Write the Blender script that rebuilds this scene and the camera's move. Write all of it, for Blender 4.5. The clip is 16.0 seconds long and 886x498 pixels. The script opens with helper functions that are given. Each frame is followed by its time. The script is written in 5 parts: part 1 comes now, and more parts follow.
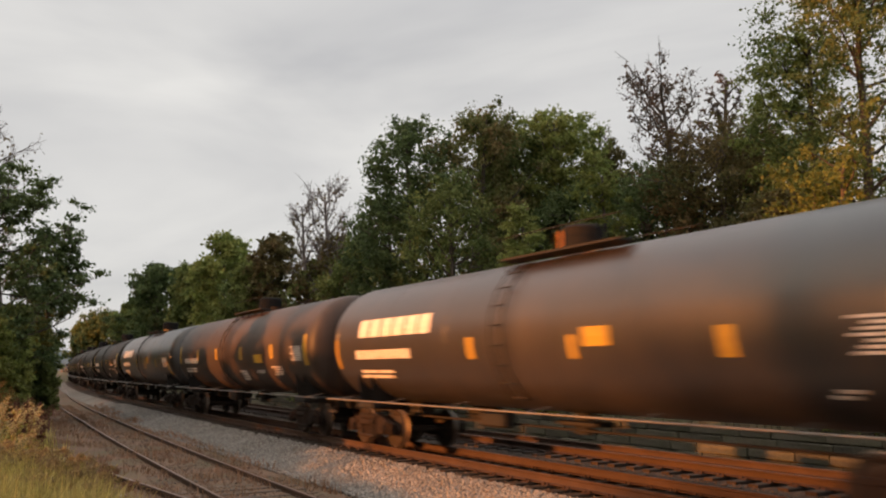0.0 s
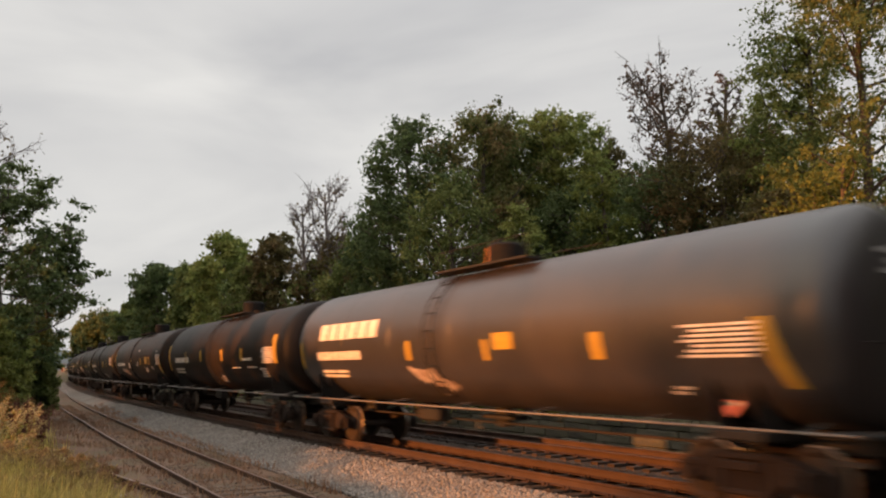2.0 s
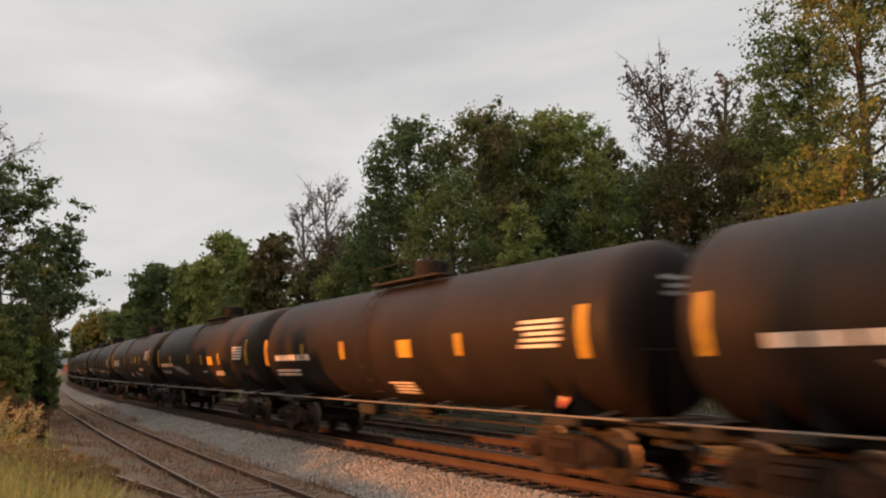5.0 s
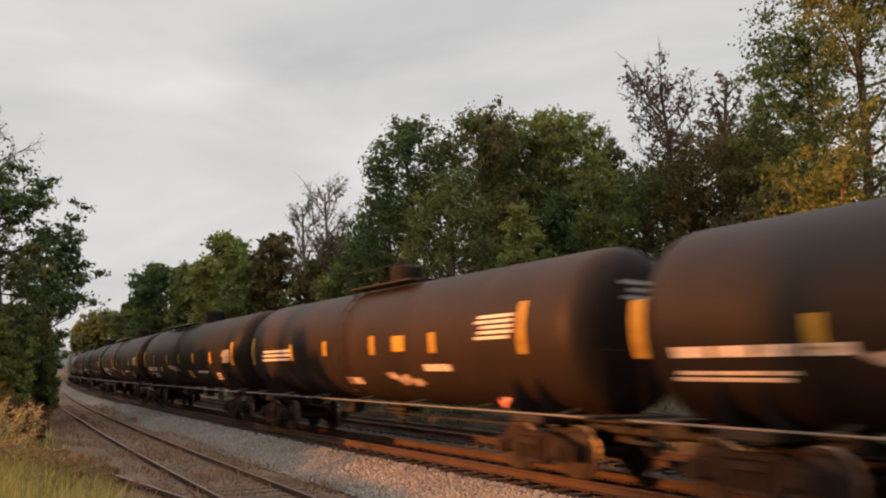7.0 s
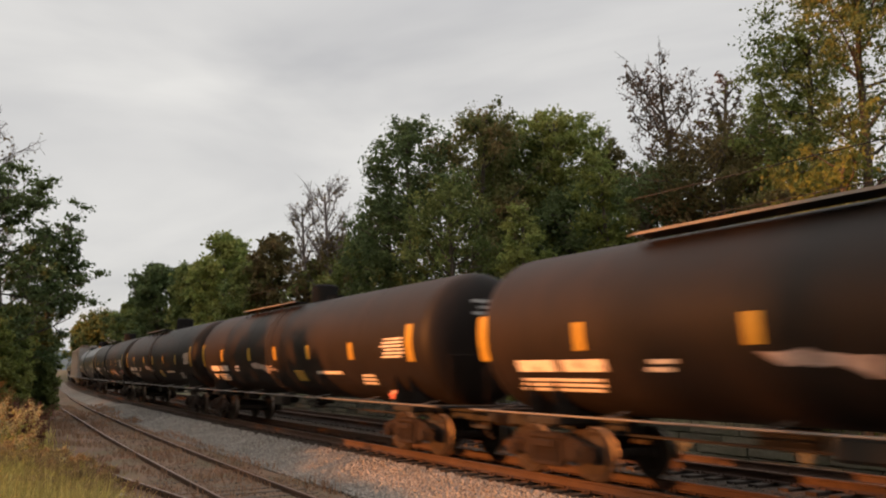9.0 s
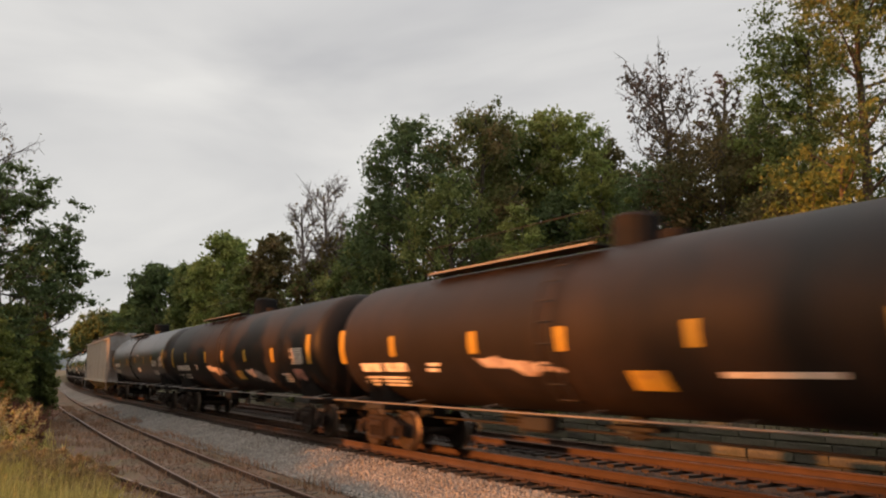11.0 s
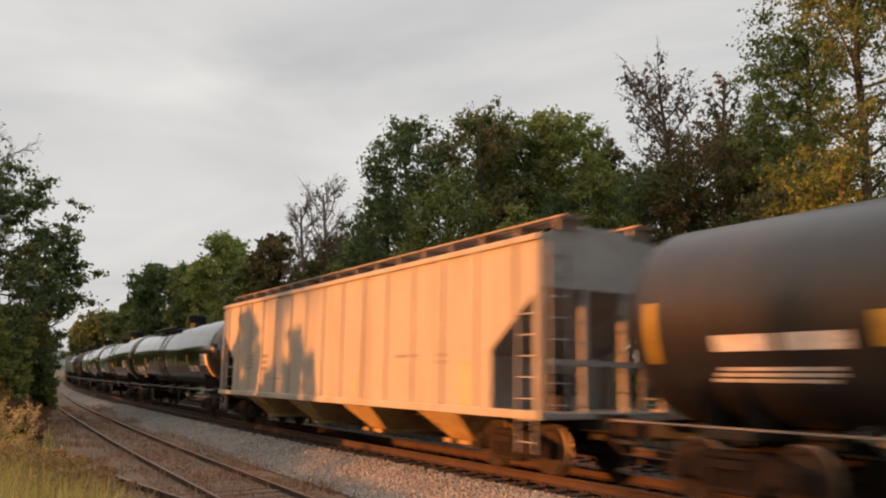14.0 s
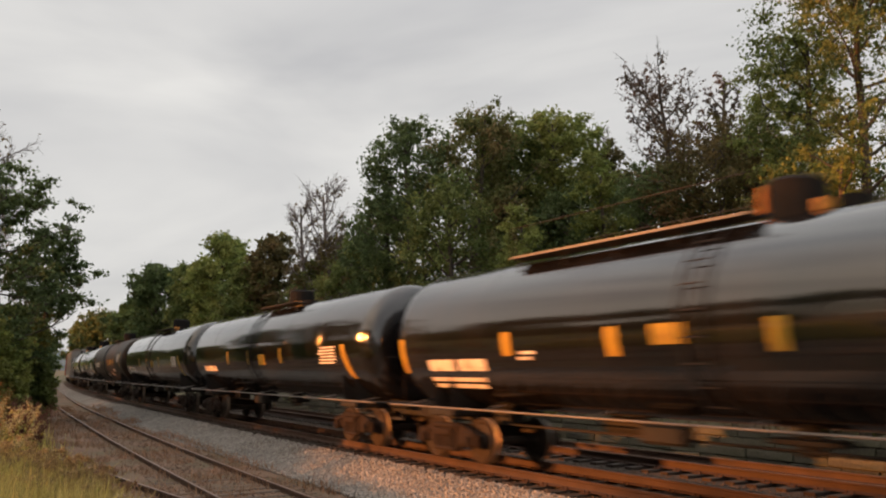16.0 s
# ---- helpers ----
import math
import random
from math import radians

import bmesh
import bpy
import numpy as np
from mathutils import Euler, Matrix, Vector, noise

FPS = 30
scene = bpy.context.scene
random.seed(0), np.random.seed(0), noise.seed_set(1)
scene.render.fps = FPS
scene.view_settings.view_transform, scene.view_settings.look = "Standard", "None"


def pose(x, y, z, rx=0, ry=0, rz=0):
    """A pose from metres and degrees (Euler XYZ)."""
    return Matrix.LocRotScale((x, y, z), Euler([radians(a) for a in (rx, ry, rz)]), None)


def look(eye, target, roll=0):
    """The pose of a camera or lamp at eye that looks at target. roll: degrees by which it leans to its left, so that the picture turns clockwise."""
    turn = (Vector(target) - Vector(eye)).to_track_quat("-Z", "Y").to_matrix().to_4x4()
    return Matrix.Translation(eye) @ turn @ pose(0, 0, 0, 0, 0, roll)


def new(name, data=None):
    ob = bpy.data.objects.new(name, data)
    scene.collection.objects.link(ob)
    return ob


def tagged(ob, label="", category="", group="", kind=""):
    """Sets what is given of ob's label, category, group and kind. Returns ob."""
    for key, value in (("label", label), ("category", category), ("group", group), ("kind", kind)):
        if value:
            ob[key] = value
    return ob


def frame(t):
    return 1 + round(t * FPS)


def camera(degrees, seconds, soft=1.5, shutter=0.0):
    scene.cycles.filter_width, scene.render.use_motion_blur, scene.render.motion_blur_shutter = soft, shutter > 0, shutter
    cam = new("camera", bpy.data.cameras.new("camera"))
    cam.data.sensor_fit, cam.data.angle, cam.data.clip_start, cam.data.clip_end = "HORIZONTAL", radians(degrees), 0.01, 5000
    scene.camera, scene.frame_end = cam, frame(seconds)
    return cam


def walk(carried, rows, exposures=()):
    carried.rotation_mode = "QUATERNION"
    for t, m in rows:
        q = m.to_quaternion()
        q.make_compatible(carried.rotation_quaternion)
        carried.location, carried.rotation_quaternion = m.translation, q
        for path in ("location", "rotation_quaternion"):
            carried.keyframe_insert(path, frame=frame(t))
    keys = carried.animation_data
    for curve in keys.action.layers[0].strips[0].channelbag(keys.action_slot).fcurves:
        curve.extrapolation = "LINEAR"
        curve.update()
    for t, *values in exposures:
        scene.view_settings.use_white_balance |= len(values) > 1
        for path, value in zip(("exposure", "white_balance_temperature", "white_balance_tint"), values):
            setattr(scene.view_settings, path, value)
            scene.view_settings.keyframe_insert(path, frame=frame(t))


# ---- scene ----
# ---------------------------------------------------------------- camera
LENS = 2 * math.degrees(math.atan(784 / 1400))
cam = camera(LENS, 16.0, soft=2.1, shutter=0.55)
EYE_H = 1.879
PITCH = math.degrees(0.1547)
AIM_A = pose(0, 0, EYE_H, 90 + PITCH, 0, 0) @ pose(0, 0, 0, 0, 0, 0.23)
AIM_B = pose(0, 0, EYE_H, 90 + PITCH + 0.03, 0, -0.11) @ pose(0, 0, 0, 0, 0, 0.23)
walk(cam, [(0, AIM_A), (4, AIM_A), (8.2, AIM_A), (13.5, AIM_B), (16, AIM_B)])

# ---------------------------------------------------------------- light
world = bpy.data.worlds.new("overcast_evening")
scene.world = world
world.use_nodes = True
wn, wl = world.node_tree.nodes, world.node_tree.links
wn.clear()
w_out = wn.new("ShaderNodeOutputWorld")
w_bg = wn.new("ShaderNodeBackground")
sky = wn.new("ShaderNodeTexSky")
sky.sky_type, sky.sun_disc = "NISHITA", False
SUN_EL, SUN_AZ = 8.3, 247.0          # low sun beside the line, to the left of the camera
sky.sun_elevation, sky.sun_rotation = radians(SUN_EL), radians(SUN_AZ)
sky_gain = wn.new("ShaderNodeVectorMath")
sky_gain.operation = "SCALE"
sky_gain.inputs["Scale"].default_value = 0.08
w_co = wn.new("ShaderNodeTexCoord")
w_map = wn.new("ShaderNodeMapping")
w_map.inputs["Scale"].default_value = (1.1, 1.1, 3.6)
w_map.inputs["Rotation"].default_value = (0.0, 0.25, 0.4)
clouds = wn.new("ShaderNodeTexNoise")
clouds.inputs["Scale"].default_value, clouds.inputs["Detail"].default_value = 1.5, 5
clouds.inputs["Roughness"].default_value, clouds.inputs["Distortion"].default_value = 0.5, 0.4
c_ramp = wn.new("ShaderNodeValToRGB")
c_ramp.color_ramp.elements[0].position, c_ramp.color_ramp.elements[0].color = 0.33, (0.57, 0.565, 0.575, 1)
c_ramp.color_ramp.elements[1].position, c_ramp.color_ramp.elements[1].color = 0.66, (0.87, 0.85, 0.82, 1)
w_mix = wn.new("ShaderNodeMix")
w_mix.data_type = "RGBA"
w_mix.inputs["Factor"].default_value = 0.9     # thick cloud over the sky
wl.new(w_co.outputs["Generated"], w_map.inputs["Vector"])
wl.new(w_map.outputs["Vector"], clouds.inputs["Vector"])
wl.new(clouds.outputs["Fac"], c_ramp.inputs["Fac"])
wl.new(sky.outputs["Color"], sky_gain.inputs[0])
wl.new(sky_gain.outputs["Vector"], w_mix.inputs["A"])
wl.new(c_ramp.outputs["Color"], w_mix.inputs["B"])
# cloud is brighter overhead than low down
w_sep, w_lift, w_gain = wn.new("ShaderNodeSeparateXYZ"), wn.new("ShaderNodeMapRange"), wn.new("ShaderNodeVectorMath")
w_lift.interpolation_type = "SMOOTHSTEP"
w_lift.inputs["From Min"].default_value, w_lift.inputs["From Max"].default_value = 0.38, 1.0
w_lift.inputs["To Min"].default_value, w_lift.inputs["To Max"].default_value = 1.0, 1.9
w_gain.operation = "SCALE"
wl.new(w_co.outputs["Generated"], w_sep.inputs[0]), wl.new(w_sep.outputs["Z"], w_lift.inputs["Value"])
wl.new(w_mix.outputs["Result"], w_gain.inputs[0]), wl.new(w_lift.outputs["Result"], w_gain.inputs["Scale"])
# and brighter and warmer round the low sun
w_dot, w_near, w_tint, w_glow = wn.new("ShaderNodeVectorMath"), wn.new("ShaderNodeMapRange"), wn.new("ShaderNodeMix"), wn.new("ShaderNodeVectorMath")
w_dot.operation, w_glow.operation = "DOT_PRODUCT", "MULTIPLY"
w_dot.inputs[1].default_value = (math.sin(radians(SUN_AZ)), math.cos(radians(SUN_AZ)), 0.1)
w_near.interpolation_type = "SMOOTHSTEP"
w_near.inputs["From Min"].default_value, w_near.inputs["From Max"].default_value = 0.2, 1.0
w_tint.data_type = "RGBA"
w_tint.inputs["A"].default_value, w_tint.inputs["B"].default_value = (1, 1, 1, 1), (1.8, 1.5, 1.2, 1)
wl.new(w_co.outputs["Generated"], w_dot.inputs[0]), wl.new(w_dot.outputs["Value"], w_near.inputs["Value"])
wl.new(w_near.outputs["Result"], w_tint.inputs["Factor"]), wl.new(w_tint.outputs["Result"], w_glow.inputs[1])
wl.new(w_gain.outputs["Vector"], w_glow.inputs[0])
wl.new(w_glow.outputs["Vector"], w_bg.inputs["Color"])
w_bg.inputs["Strength"].default_value = 1.0
wl.new(w_bg.outputs["Background"], w_out.inputs["Surface"])

sun = new("sun", bpy.data.lights.new("sun", "SUN"))
sun.data.energy, sun.data.angle, sun.data.color = 8.0, radians(0.7), (1.0, 0.335, 0.075)
sun_way = Vector((math.sin(radians(SUN_AZ)) * math.cos(radians(SUN_EL)),
                  math.cos(radians(SUN_AZ)) * math.cos(radians(SUN_EL)), math.sin(radians(SUN_EL))))
sun.matrix_world = look(sun_way * 60, (0, 0, 0))


# ---------------------------------------------------------------- materials
def material(name, base, rough=0.8, metal=0.0, vary=0.25, scale=3.0, fine=40.0, bump=0.2, dirt=None, dirt_amount=0.4,
             dirt_scale=0.6, object_vary=0.0, island_vary=0.0, spec=0.5, streak=None):
    """Two scales of colour change, fine relief, and patches or streaks of dirt."""
    m = bpy.data.materials.new(name)
    m.use_nodes = True
    n, l = m.node_tree.nodes, m.node_tree.links
    b = n["Principled BSDF"]
    b.inputs["Roughness"].default_value, b.inputs["Metallic"].default_value = rough, metal
    b.inputs["Specular IOR Level"].default_value = spec
    co = n.new("ShaderNodeTexCoord")
    big, small = n.new("ShaderNodeTexNoise"), n.new("ShaderNodeTexNoise")
    big.inputs["Scale"].default_value, small.inputs["Scale"].default_value = scale, fine
    big.inputs["Detail"].default_value = small.inputs["Detail"].default_value = 4
    vec = co.outputs["Object"]
    l.new(vec, big.inputs["Vector"]), l.new(vec, small.inputs["Vector"])
    add = n.new("ShaderNodeMath")
    add.operation = "ADD"
    l.new(big.outputs["Fac"], add.inputs[0]), l.new(small.outputs["Fac"], add.inputs[1])
    last = add.outputs[0]
    for amount, src in ((object_vary, "ShaderNodeObjectInfo"), (island_vary, "ShaderNodeNewGeometry")):
        if amount:
            info = n.new(src)
            mul = n.new("ShaderNodeMath")
            mul.operation = "MULTIPLY_ADD"
            mul.inputs[1].default_value, mul.inputs[2].default_value = amount * 2, -amount
            l.new(info.outputs["Random" if src.endswith("Info") else "Random Per Island"], mul.inputs[0])
            plus = n.new("ShaderNodeMath")
            plus.operation = "ADD"
            l.new(last, plus.inputs[0]), l.new(mul.outputs[0], plus.inputs[1])
            last = plus.outputs[0]
    ramp = n.new("ShaderNodeMapRange")
    ramp.inputs["From Min"].default_value, ramp.inputs["From Max"].default_value = 0.6, 1.4
    ramp.inputs["To Min"].default_value, ramp.inputs["To Max"].default_value = 1 - vary, 1 + vary
    ramp.clamp = False
    l.new(last, ramp.inputs["Value"])
    tint = n.new("ShaderNodeVectorMath")
    tint.operation = "SCALE"
    tint.inputs[0].default_value = base[:3]
    l.new(ramp.outputs["Result"], tint.inputs["Scale"])
    colour = tint.outputs["Vector"]
    if dirt:
        spots = n.new("ShaderNodeTexNoise")
        spots.inputs["Scale"].default_value, spots.inputs["Detail"].default_value = dirt_scale, 6
        spots.inputs["Roughness"].default_value = 0.65
        if streak:
            mp = n.new("ShaderNodeMapping")
            mp.inputs["Scale"].default_value = streak
            l.new(vec, mp.inputs["Vector"]), l.new(mp.outputs["Vector"], spots.inputs["Vector"])
        else:
            l.new(vec, spots.inputs["Vector"])
        edge = n.new("ShaderNodeMapRange")
        edge.inputs["From Min"].default_value, edge.inputs["From Max"].default_value = 0.62 - dirt_amount * 0.35, 0.72 - dirt_amount * 0.1
        l.new(spots.outputs["Fac"], edge.inputs["Value"])
        mix = n.new("ShaderNodeMix")
        mix.data_type = "RGBA"
        mix.inputs["B"].default_value = (*dirt[:3], 1)
        l.new(edge.outputs["Result"], mix.inputs["Factor"]), l.new(colour, mix.inputs["A"])
        colour = mix.outputs["Result"]
    l.new(colour, b.inputs["Base Color"])
    if bump:
        bp = n.new("ShaderNodeBump")
        bp.inputs["Strength"].default_value, bp.inputs["Distance"].default_value = bump, 0.02
        l.new(small.outputs["Fac"], bp.inputs["Height"]), l.new(bp.outputs["Normal"], b.inputs["Normal"])
    return m


def leaf_material(name, base, other, vary=0.36):
    m = bpy.data.materials.new(name)
    m.use_nodes = True
    n, l = m.node_tree.nodes, m.node_tree.links
    b = n["Principled BSDF"]
    b.inputs["Roughness"].default_value = 0.65
    b.inputs["Specular IOR Level"].default_value = 0.25
    geo, co, big = n.new("ShaderNodeNewGeometry"), n.new("ShaderNodeTexCoord"), n.new("ShaderNodeTexNoise")
    big.inputs["Scale"].default_value = 0.55
    l.new(co.outputs["Object"], big.inputs["Vector"])
    mix, val = n.new("ShaderNodeMix"), n.new("ShaderNodeHueSaturation")
    mix.data_type = "RGBA"
    mix.inputs["A"].default_value, mix.inputs["B"].default_value = (*base, 1), (*other, 1)
    rng = n.new("ShaderNodeMapRange")
    rng.inputs["From Min"].default_value, rng.inputs["From Max"].default_value = 0.4, 0.7
    l.new(big.outputs["Fac"], rng.inputs["Value"])
    l.new(rng.outputs["Result"], mix.inputs["Factor"])
    v = n.new("ShaderNodeMapRange")
    v.inputs["To Min"].default_value, v.inputs["To Max"].default_value = 1 - vary, 1 + vary
    l.new(geo.outputs["Random Per Island"], v.inputs["Value"])
    l.new(v.outputs["Result"], val.inputs["Value"]), l.new(mix.outputs["Result"], val.inputs["Color"])
    l.new(val.outputs["Color"], b.inputs["Base Color"])
    tr, ms = n.new("ShaderNodeBsdfTranslucent"), n.new("ShaderNodeMixShader")
    ms.inputs["Fac"].default_value = 0.42
    l.new(val.outputs["Color"], tr.inputs["Color"])
    l.new(b.outputs["BSDF"], ms.inputs[1]), l.new(tr.outputs["BSDF"], ms.inputs[2])
    l.new(ms.outputs["Shader"], n["Material Output"].inputs["Surface"])
    return m


RUST = (0.20, 0.075, 0.028)
M_RAIL = material("rusty_rail_steel", (0.046, 0.022, 0.0125), 0.75, 0.1, 0.3, 2, 30, 0.2, (0.07, 0.036, 0.022), 0.4)
M_RAIL_TOP = material("worn_rail_head", (0.19, 0.115, 0.08), 0.45, 0.5, 0.25, 2, 30, 0.1)
M_TIE = material("weathered_tie_wood", (0.105, 0.080, 0.062), 0.9, 0, 0.35, 3, 25, 0.4, (0.17, 0.085, 0.04), 0.4, 1.5, object_vary=0.35)
# Rust stain, with the shade under the train put into the colour
M_TIE_RUST_SHADE = material("rusty_tie_wood_with_train_shade", (0.030, 0.019, 0.013), 0.9, 0, 0.35, 3, 25, 0.4, (0.05, 0.035, 0.026), 0.45, 1.5, object_vary=0.4)
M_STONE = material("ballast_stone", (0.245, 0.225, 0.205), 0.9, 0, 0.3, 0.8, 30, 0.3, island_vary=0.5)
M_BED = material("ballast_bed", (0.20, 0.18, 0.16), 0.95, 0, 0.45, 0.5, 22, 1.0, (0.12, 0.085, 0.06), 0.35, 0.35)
# Rust dust, coloured darker still to stand for the train's shade
M_RUSTBED_SHADE = material("rusty_ballast_with_train_shade", (0.050, 0.032, 0.021), 0.95, 0, 0.4, 0.7, 24, 1.0, (0.07, 0.042, 0.028), 0.45, 0.5)
M_OLDBED = material("earthy_old_ballast", (0.165, 0.098, 0.064), 0.95, 0, 0.45, 0.7, 20, 1.0, (0.10, 0.085, 0.045), 0.5, 0.6)
M_GROUND = material("weedy_earth", (0.085, 0.078, 0.038), 0.95, 0, 0.4, 0.3, 8, 0.8, (0.11, 0.08, 0.045), 0.45, 0.2)
M_TWIG = material("pale_grey_twig_bark", (0.17, 0.145, 0.14), 0.9, 0, 0.3, 2, 20, 0.3)
M_BARK = material("grey_brown_bark", (0.085, 0.07, 0.058), 0.9, 0, 0.35, 2, 20, 0.5)

# ---------------------------------------------------------------- the line
HEAD0, BEND0, BEND1, LINE_X, LINE_Y, CANT = 0.56467, 0.001267, -6e-06, 4.919, 12.0, 0.015853
_q = np.linspace(-260, 640, 9001)
_th = HEAD0 - (BEND0 * _q + BEND1 * np.minimum(_q, 330) * _q / 2) * np.where(_q < 0, np.exp(_q / 150), 1)


def _sum(v):
    c = np.concatenate([[0], np.cumsum((v[1:] + v[:-1]) / 2 * 0.1)])
    return c - np.interp(0, _q, c)


_x, _y = LINE_X + _sum(-np.sin(_th)), LINE_Y + _sum(np.cos(_th))


def line(s):
    """The middle of the main track at s metres up the line: x, y and the heading left of +Y."""
    return float(np.interp(s, _q, _x)), float(np.interp(s, _q, _y)), float(np.interp(s, _q, _th))


def spot(s, u, z, cant=True):
    """A point u metres from the main track's middle towards the camera's side, z above its rails."""
    x, y, th = line(s)
    if cant:
        u, z = u * math.cos(CANT) - z * math.sin(CANT), u * math.sin(CANT) + z * math.cos(CANT)
    return Vector((x - math.cos(th) * u, y - math.sin(th) * u, z))


def line_pose(s, u=0.0, z=0.0):
    """Local x runs up the line, y to the camera's side."""
    th = line(s)[2]
    p = spot(s, u, z)
    return Matrix.Translation(p) @ Matrix.Rotation(th + math.pi / 2, 4, "Z") @ Matrix.Rotation(CANT, 4, "X")


def offset_at(s):
    """Middle of the siding, from the main track's middle."""
    return float(np.interp(s, [-120, -20, 4, 33, 70, 110, 150, 190], [5.9, 5.6, 5.28, 4.5, 3.85, 2.75, 1.2, 0]))


# ---------------------------------------------------------------- mesh helpers
def part(name, bm, mat, parent=None, label="", smooth=False, m=None):
    me = bpy.data.meshes.new(name)
    bm.to_mesh(me)
    bm.free()
    for mt in (mat if isinstance(mat, (list, tuple)) else [mat]):
        me.materials.append(mt)
    if smooth:
        for p in me.polygons:
            p.use_smooth = True
    ob = new(name, me)
    if parent:
        ob.parent = parent
    if m is not None:
        ob.matrix_basis = m
    return tagged(ob, label)


def raw_mesh(name, verts, faces, mats, mat_ids=None, smooth=False):
    me = bpy.data.meshes.new(name)
    me.from_pydata(verts, [], faces)
    for mt in mats:
        me.materials.append(mt)
    if mat_ids is not None:
        me.polygons.foreach_set("material_index", mat_ids)
    if smooth:
        me.polygons.foreach_set("use_smooth", [True] * len(me.polygons))
    me.update()
    return me


def box(bm, c, size, m=None, bevel=0.0):
    r = bmesh.ops.create_cube(bm, size=1.0, matrix=(m or Matrix()) @ Matrix.Translation(c) @ Matrix.Diagonal((*size, 1)))
    if bevel:
        es = list({e for v in r["verts"] for e in v.link_edges})
        bmesh.ops.bevel(bm, geom=es, offset=bevel, segments=1, affect="EDGES")


def rod(bm, a, b, r, seg=6, r2=None):
    a, b = Vector(a), Vector(b)
    d = b - a
    m = Matrix.Translation((a + b) / 2) @ d.to_track_quat("Z", "Y").to_matrix().to_4x4()
    bmesh.ops.create_cone(bm, cap_ends=True, segments=seg, radius1=r, radius2=r if r2 is None else r2, depth=d.length, matrix=m)


def sweep(name, profile, s_values, off, mats, ids=None, base_z=0.0, close=True, cant=True, smooth=False):
    """A profile of (u, z) points drawn along the line, at off(s) metres from its middle."""
    verts, faces, mi = [], [], []
    n = len(profile)
    for s in s_values:
        o = off(s)
        for u, z in profile:
            verts.append(spot(s, o + u, z + base_z, cant))
    for i in range(len(s_values) - 1):
        for j in range(n if close else n - 1):
            k = (j + 1) % n
            faces.append((i * n + j, i * n + k, (i + 1) * n + k, (i + 1) * n + j))
            mi.append(ids[j] if ids else 0)
    return raw_mesh(name, verts, faces, mats, mi, smooth)


def limb_tube(verts, faces, pts, r0, r1, seg=6):
    base = len(verts)
    n = len(pts)
    for i, p in enumerate(pts):
        d = (pts[min(i + 1, n - 1)] - pts[max(i - 1, 0)])
        d = d / (np.linalg.norm(d) + 1e-9)
        a = np.cross(d, [0.3, 0.9, 0.2])
        a /= np.linalg.norm(a) + 1e-9
        b = np.cross(d, a)
        r = r0 + (r1 - r0) * i / (n - 1)
        for j in range(seg):
            t = 2 * math.pi * j / seg
            verts.append(tuple(p + a * r * math.cos(t) + b * r * math.sin(t)))
    for i in range(n - 1):
        for j in range(seg):
            k = (j + 1) % seg
            faces.append((base + i * seg + j, base + i * seg + k, base + (i + 1) * seg + k, base + (i + 1) * seg + j))

# ---------------------------------------------------------------- ground and tracks
def bed_height(u, so):
    """Height of the ground across the line; so: offset of the siding's middle."""
    low = -0.66 if so > 3.2 else -0.66 + (3.2 - so) / 3.2 * 0.3
    pts = [(-60, 3.0), (-22, 2.2), (-14, 0.6), (-9.2, -0.55), (-7.4, -0.42), (-6.2, -0.30), (1.75, -0.30), (2.9, low), (so + 2.7, low), (so + 4.1, -0.38), (11.5, 0.12), (16, 0.3), (60, 0.5)]
    return float(np.interp(u, [p[0] for p in pts], [p[1] for p in pts]))


# far ground: one sheet to the horizon
axis_a = np.concatenate([-np.geomspace(2500, 130, 9), np.linspace(-120, 60, 121), np.geomspace(66, 2500, 12)])
axis_b = np.concatenate([-np.geomspace(2000, 65, 8), np.linspace(-60, 140, 101), np.geomspace(150, 2600, 12)])
gv, gf = [], []
_s_near = np.arange(-200, 601, 4.0)
_lx, _ly, _lt = np.interp(_s_near, _q, _x), np.interp(_s_near, _q, _y), np.interp(_s_near, _q, _th)
for b in axis_b:
    for a in axis_a:
        d2 = (_lx - a) ** 2 + (_ly - b) ** 2
        i = int(np.argmin(d2))
        u = -(a - _lx[i]) * math.cos(_lt[i]) - (b - _ly[i]) * math.sin(_lt[i])
        far = math.sqrt(d2[i])
        u = u if far < 60 else math.copysign(far, u)
        z = bed_height(u, offset_at(_s_near[i])) - (0.16 if -9 < u < offset_at(_s_near[i]) + 3 else 0)
        z += 0.12 * noise.noise(Vector((a * 0.3, b * 0.3, 0))) * (1 if abs(u) > 9 else 0)
        gv.append((a, b, z))
na = len(axis_a)
for j in range(len(axis_b) - 1):
    for i in range(na - 1):
        k = j * na + i
        gf.append((k, k + 1, k + 1 + na, k + na))
ground = new("ground", raw_mesh("ground", gv, gf, [M_GROUND], smooth=True))
tagged(ground, "weedy brown earth sloping up behind the tracks", "ground", kind="structure")

S_ALL = list(np.concatenate([np.arange(-60, 60, 1.0), np.arange(60, 330, 6.0)]))
bed_profile = [(-9.2, -0.62), (-7.4, -0.44), (-6.2, -0.27), (-5.2, -0.235), (-1.6, -0.24), (1.2, -0.235), (1.62, -0.27), (2.9, -0.64)]
# The middle strips carry rust and the train's shade in their colour
bed = new("ballast_bed", sweep("ballast_bed", bed_profile, S_ALL, lambda s: 0.0, [M_BED, M_RUSTBED_SHADE], [0, 0, 1, 1, 1, 1, 0], close=False, smooth=True))
tagged(bed, "grey crushed-stone ballast bed, rust-stained and coloured darker as shade under the train", "ballast", kind="structure")
old_profile = [(-2.6, -0.665), (-1.75, -0.60), (-1.3, -0.545), (1.3, -0.545), (1.9, -0.58), (3.2, -0.66)]
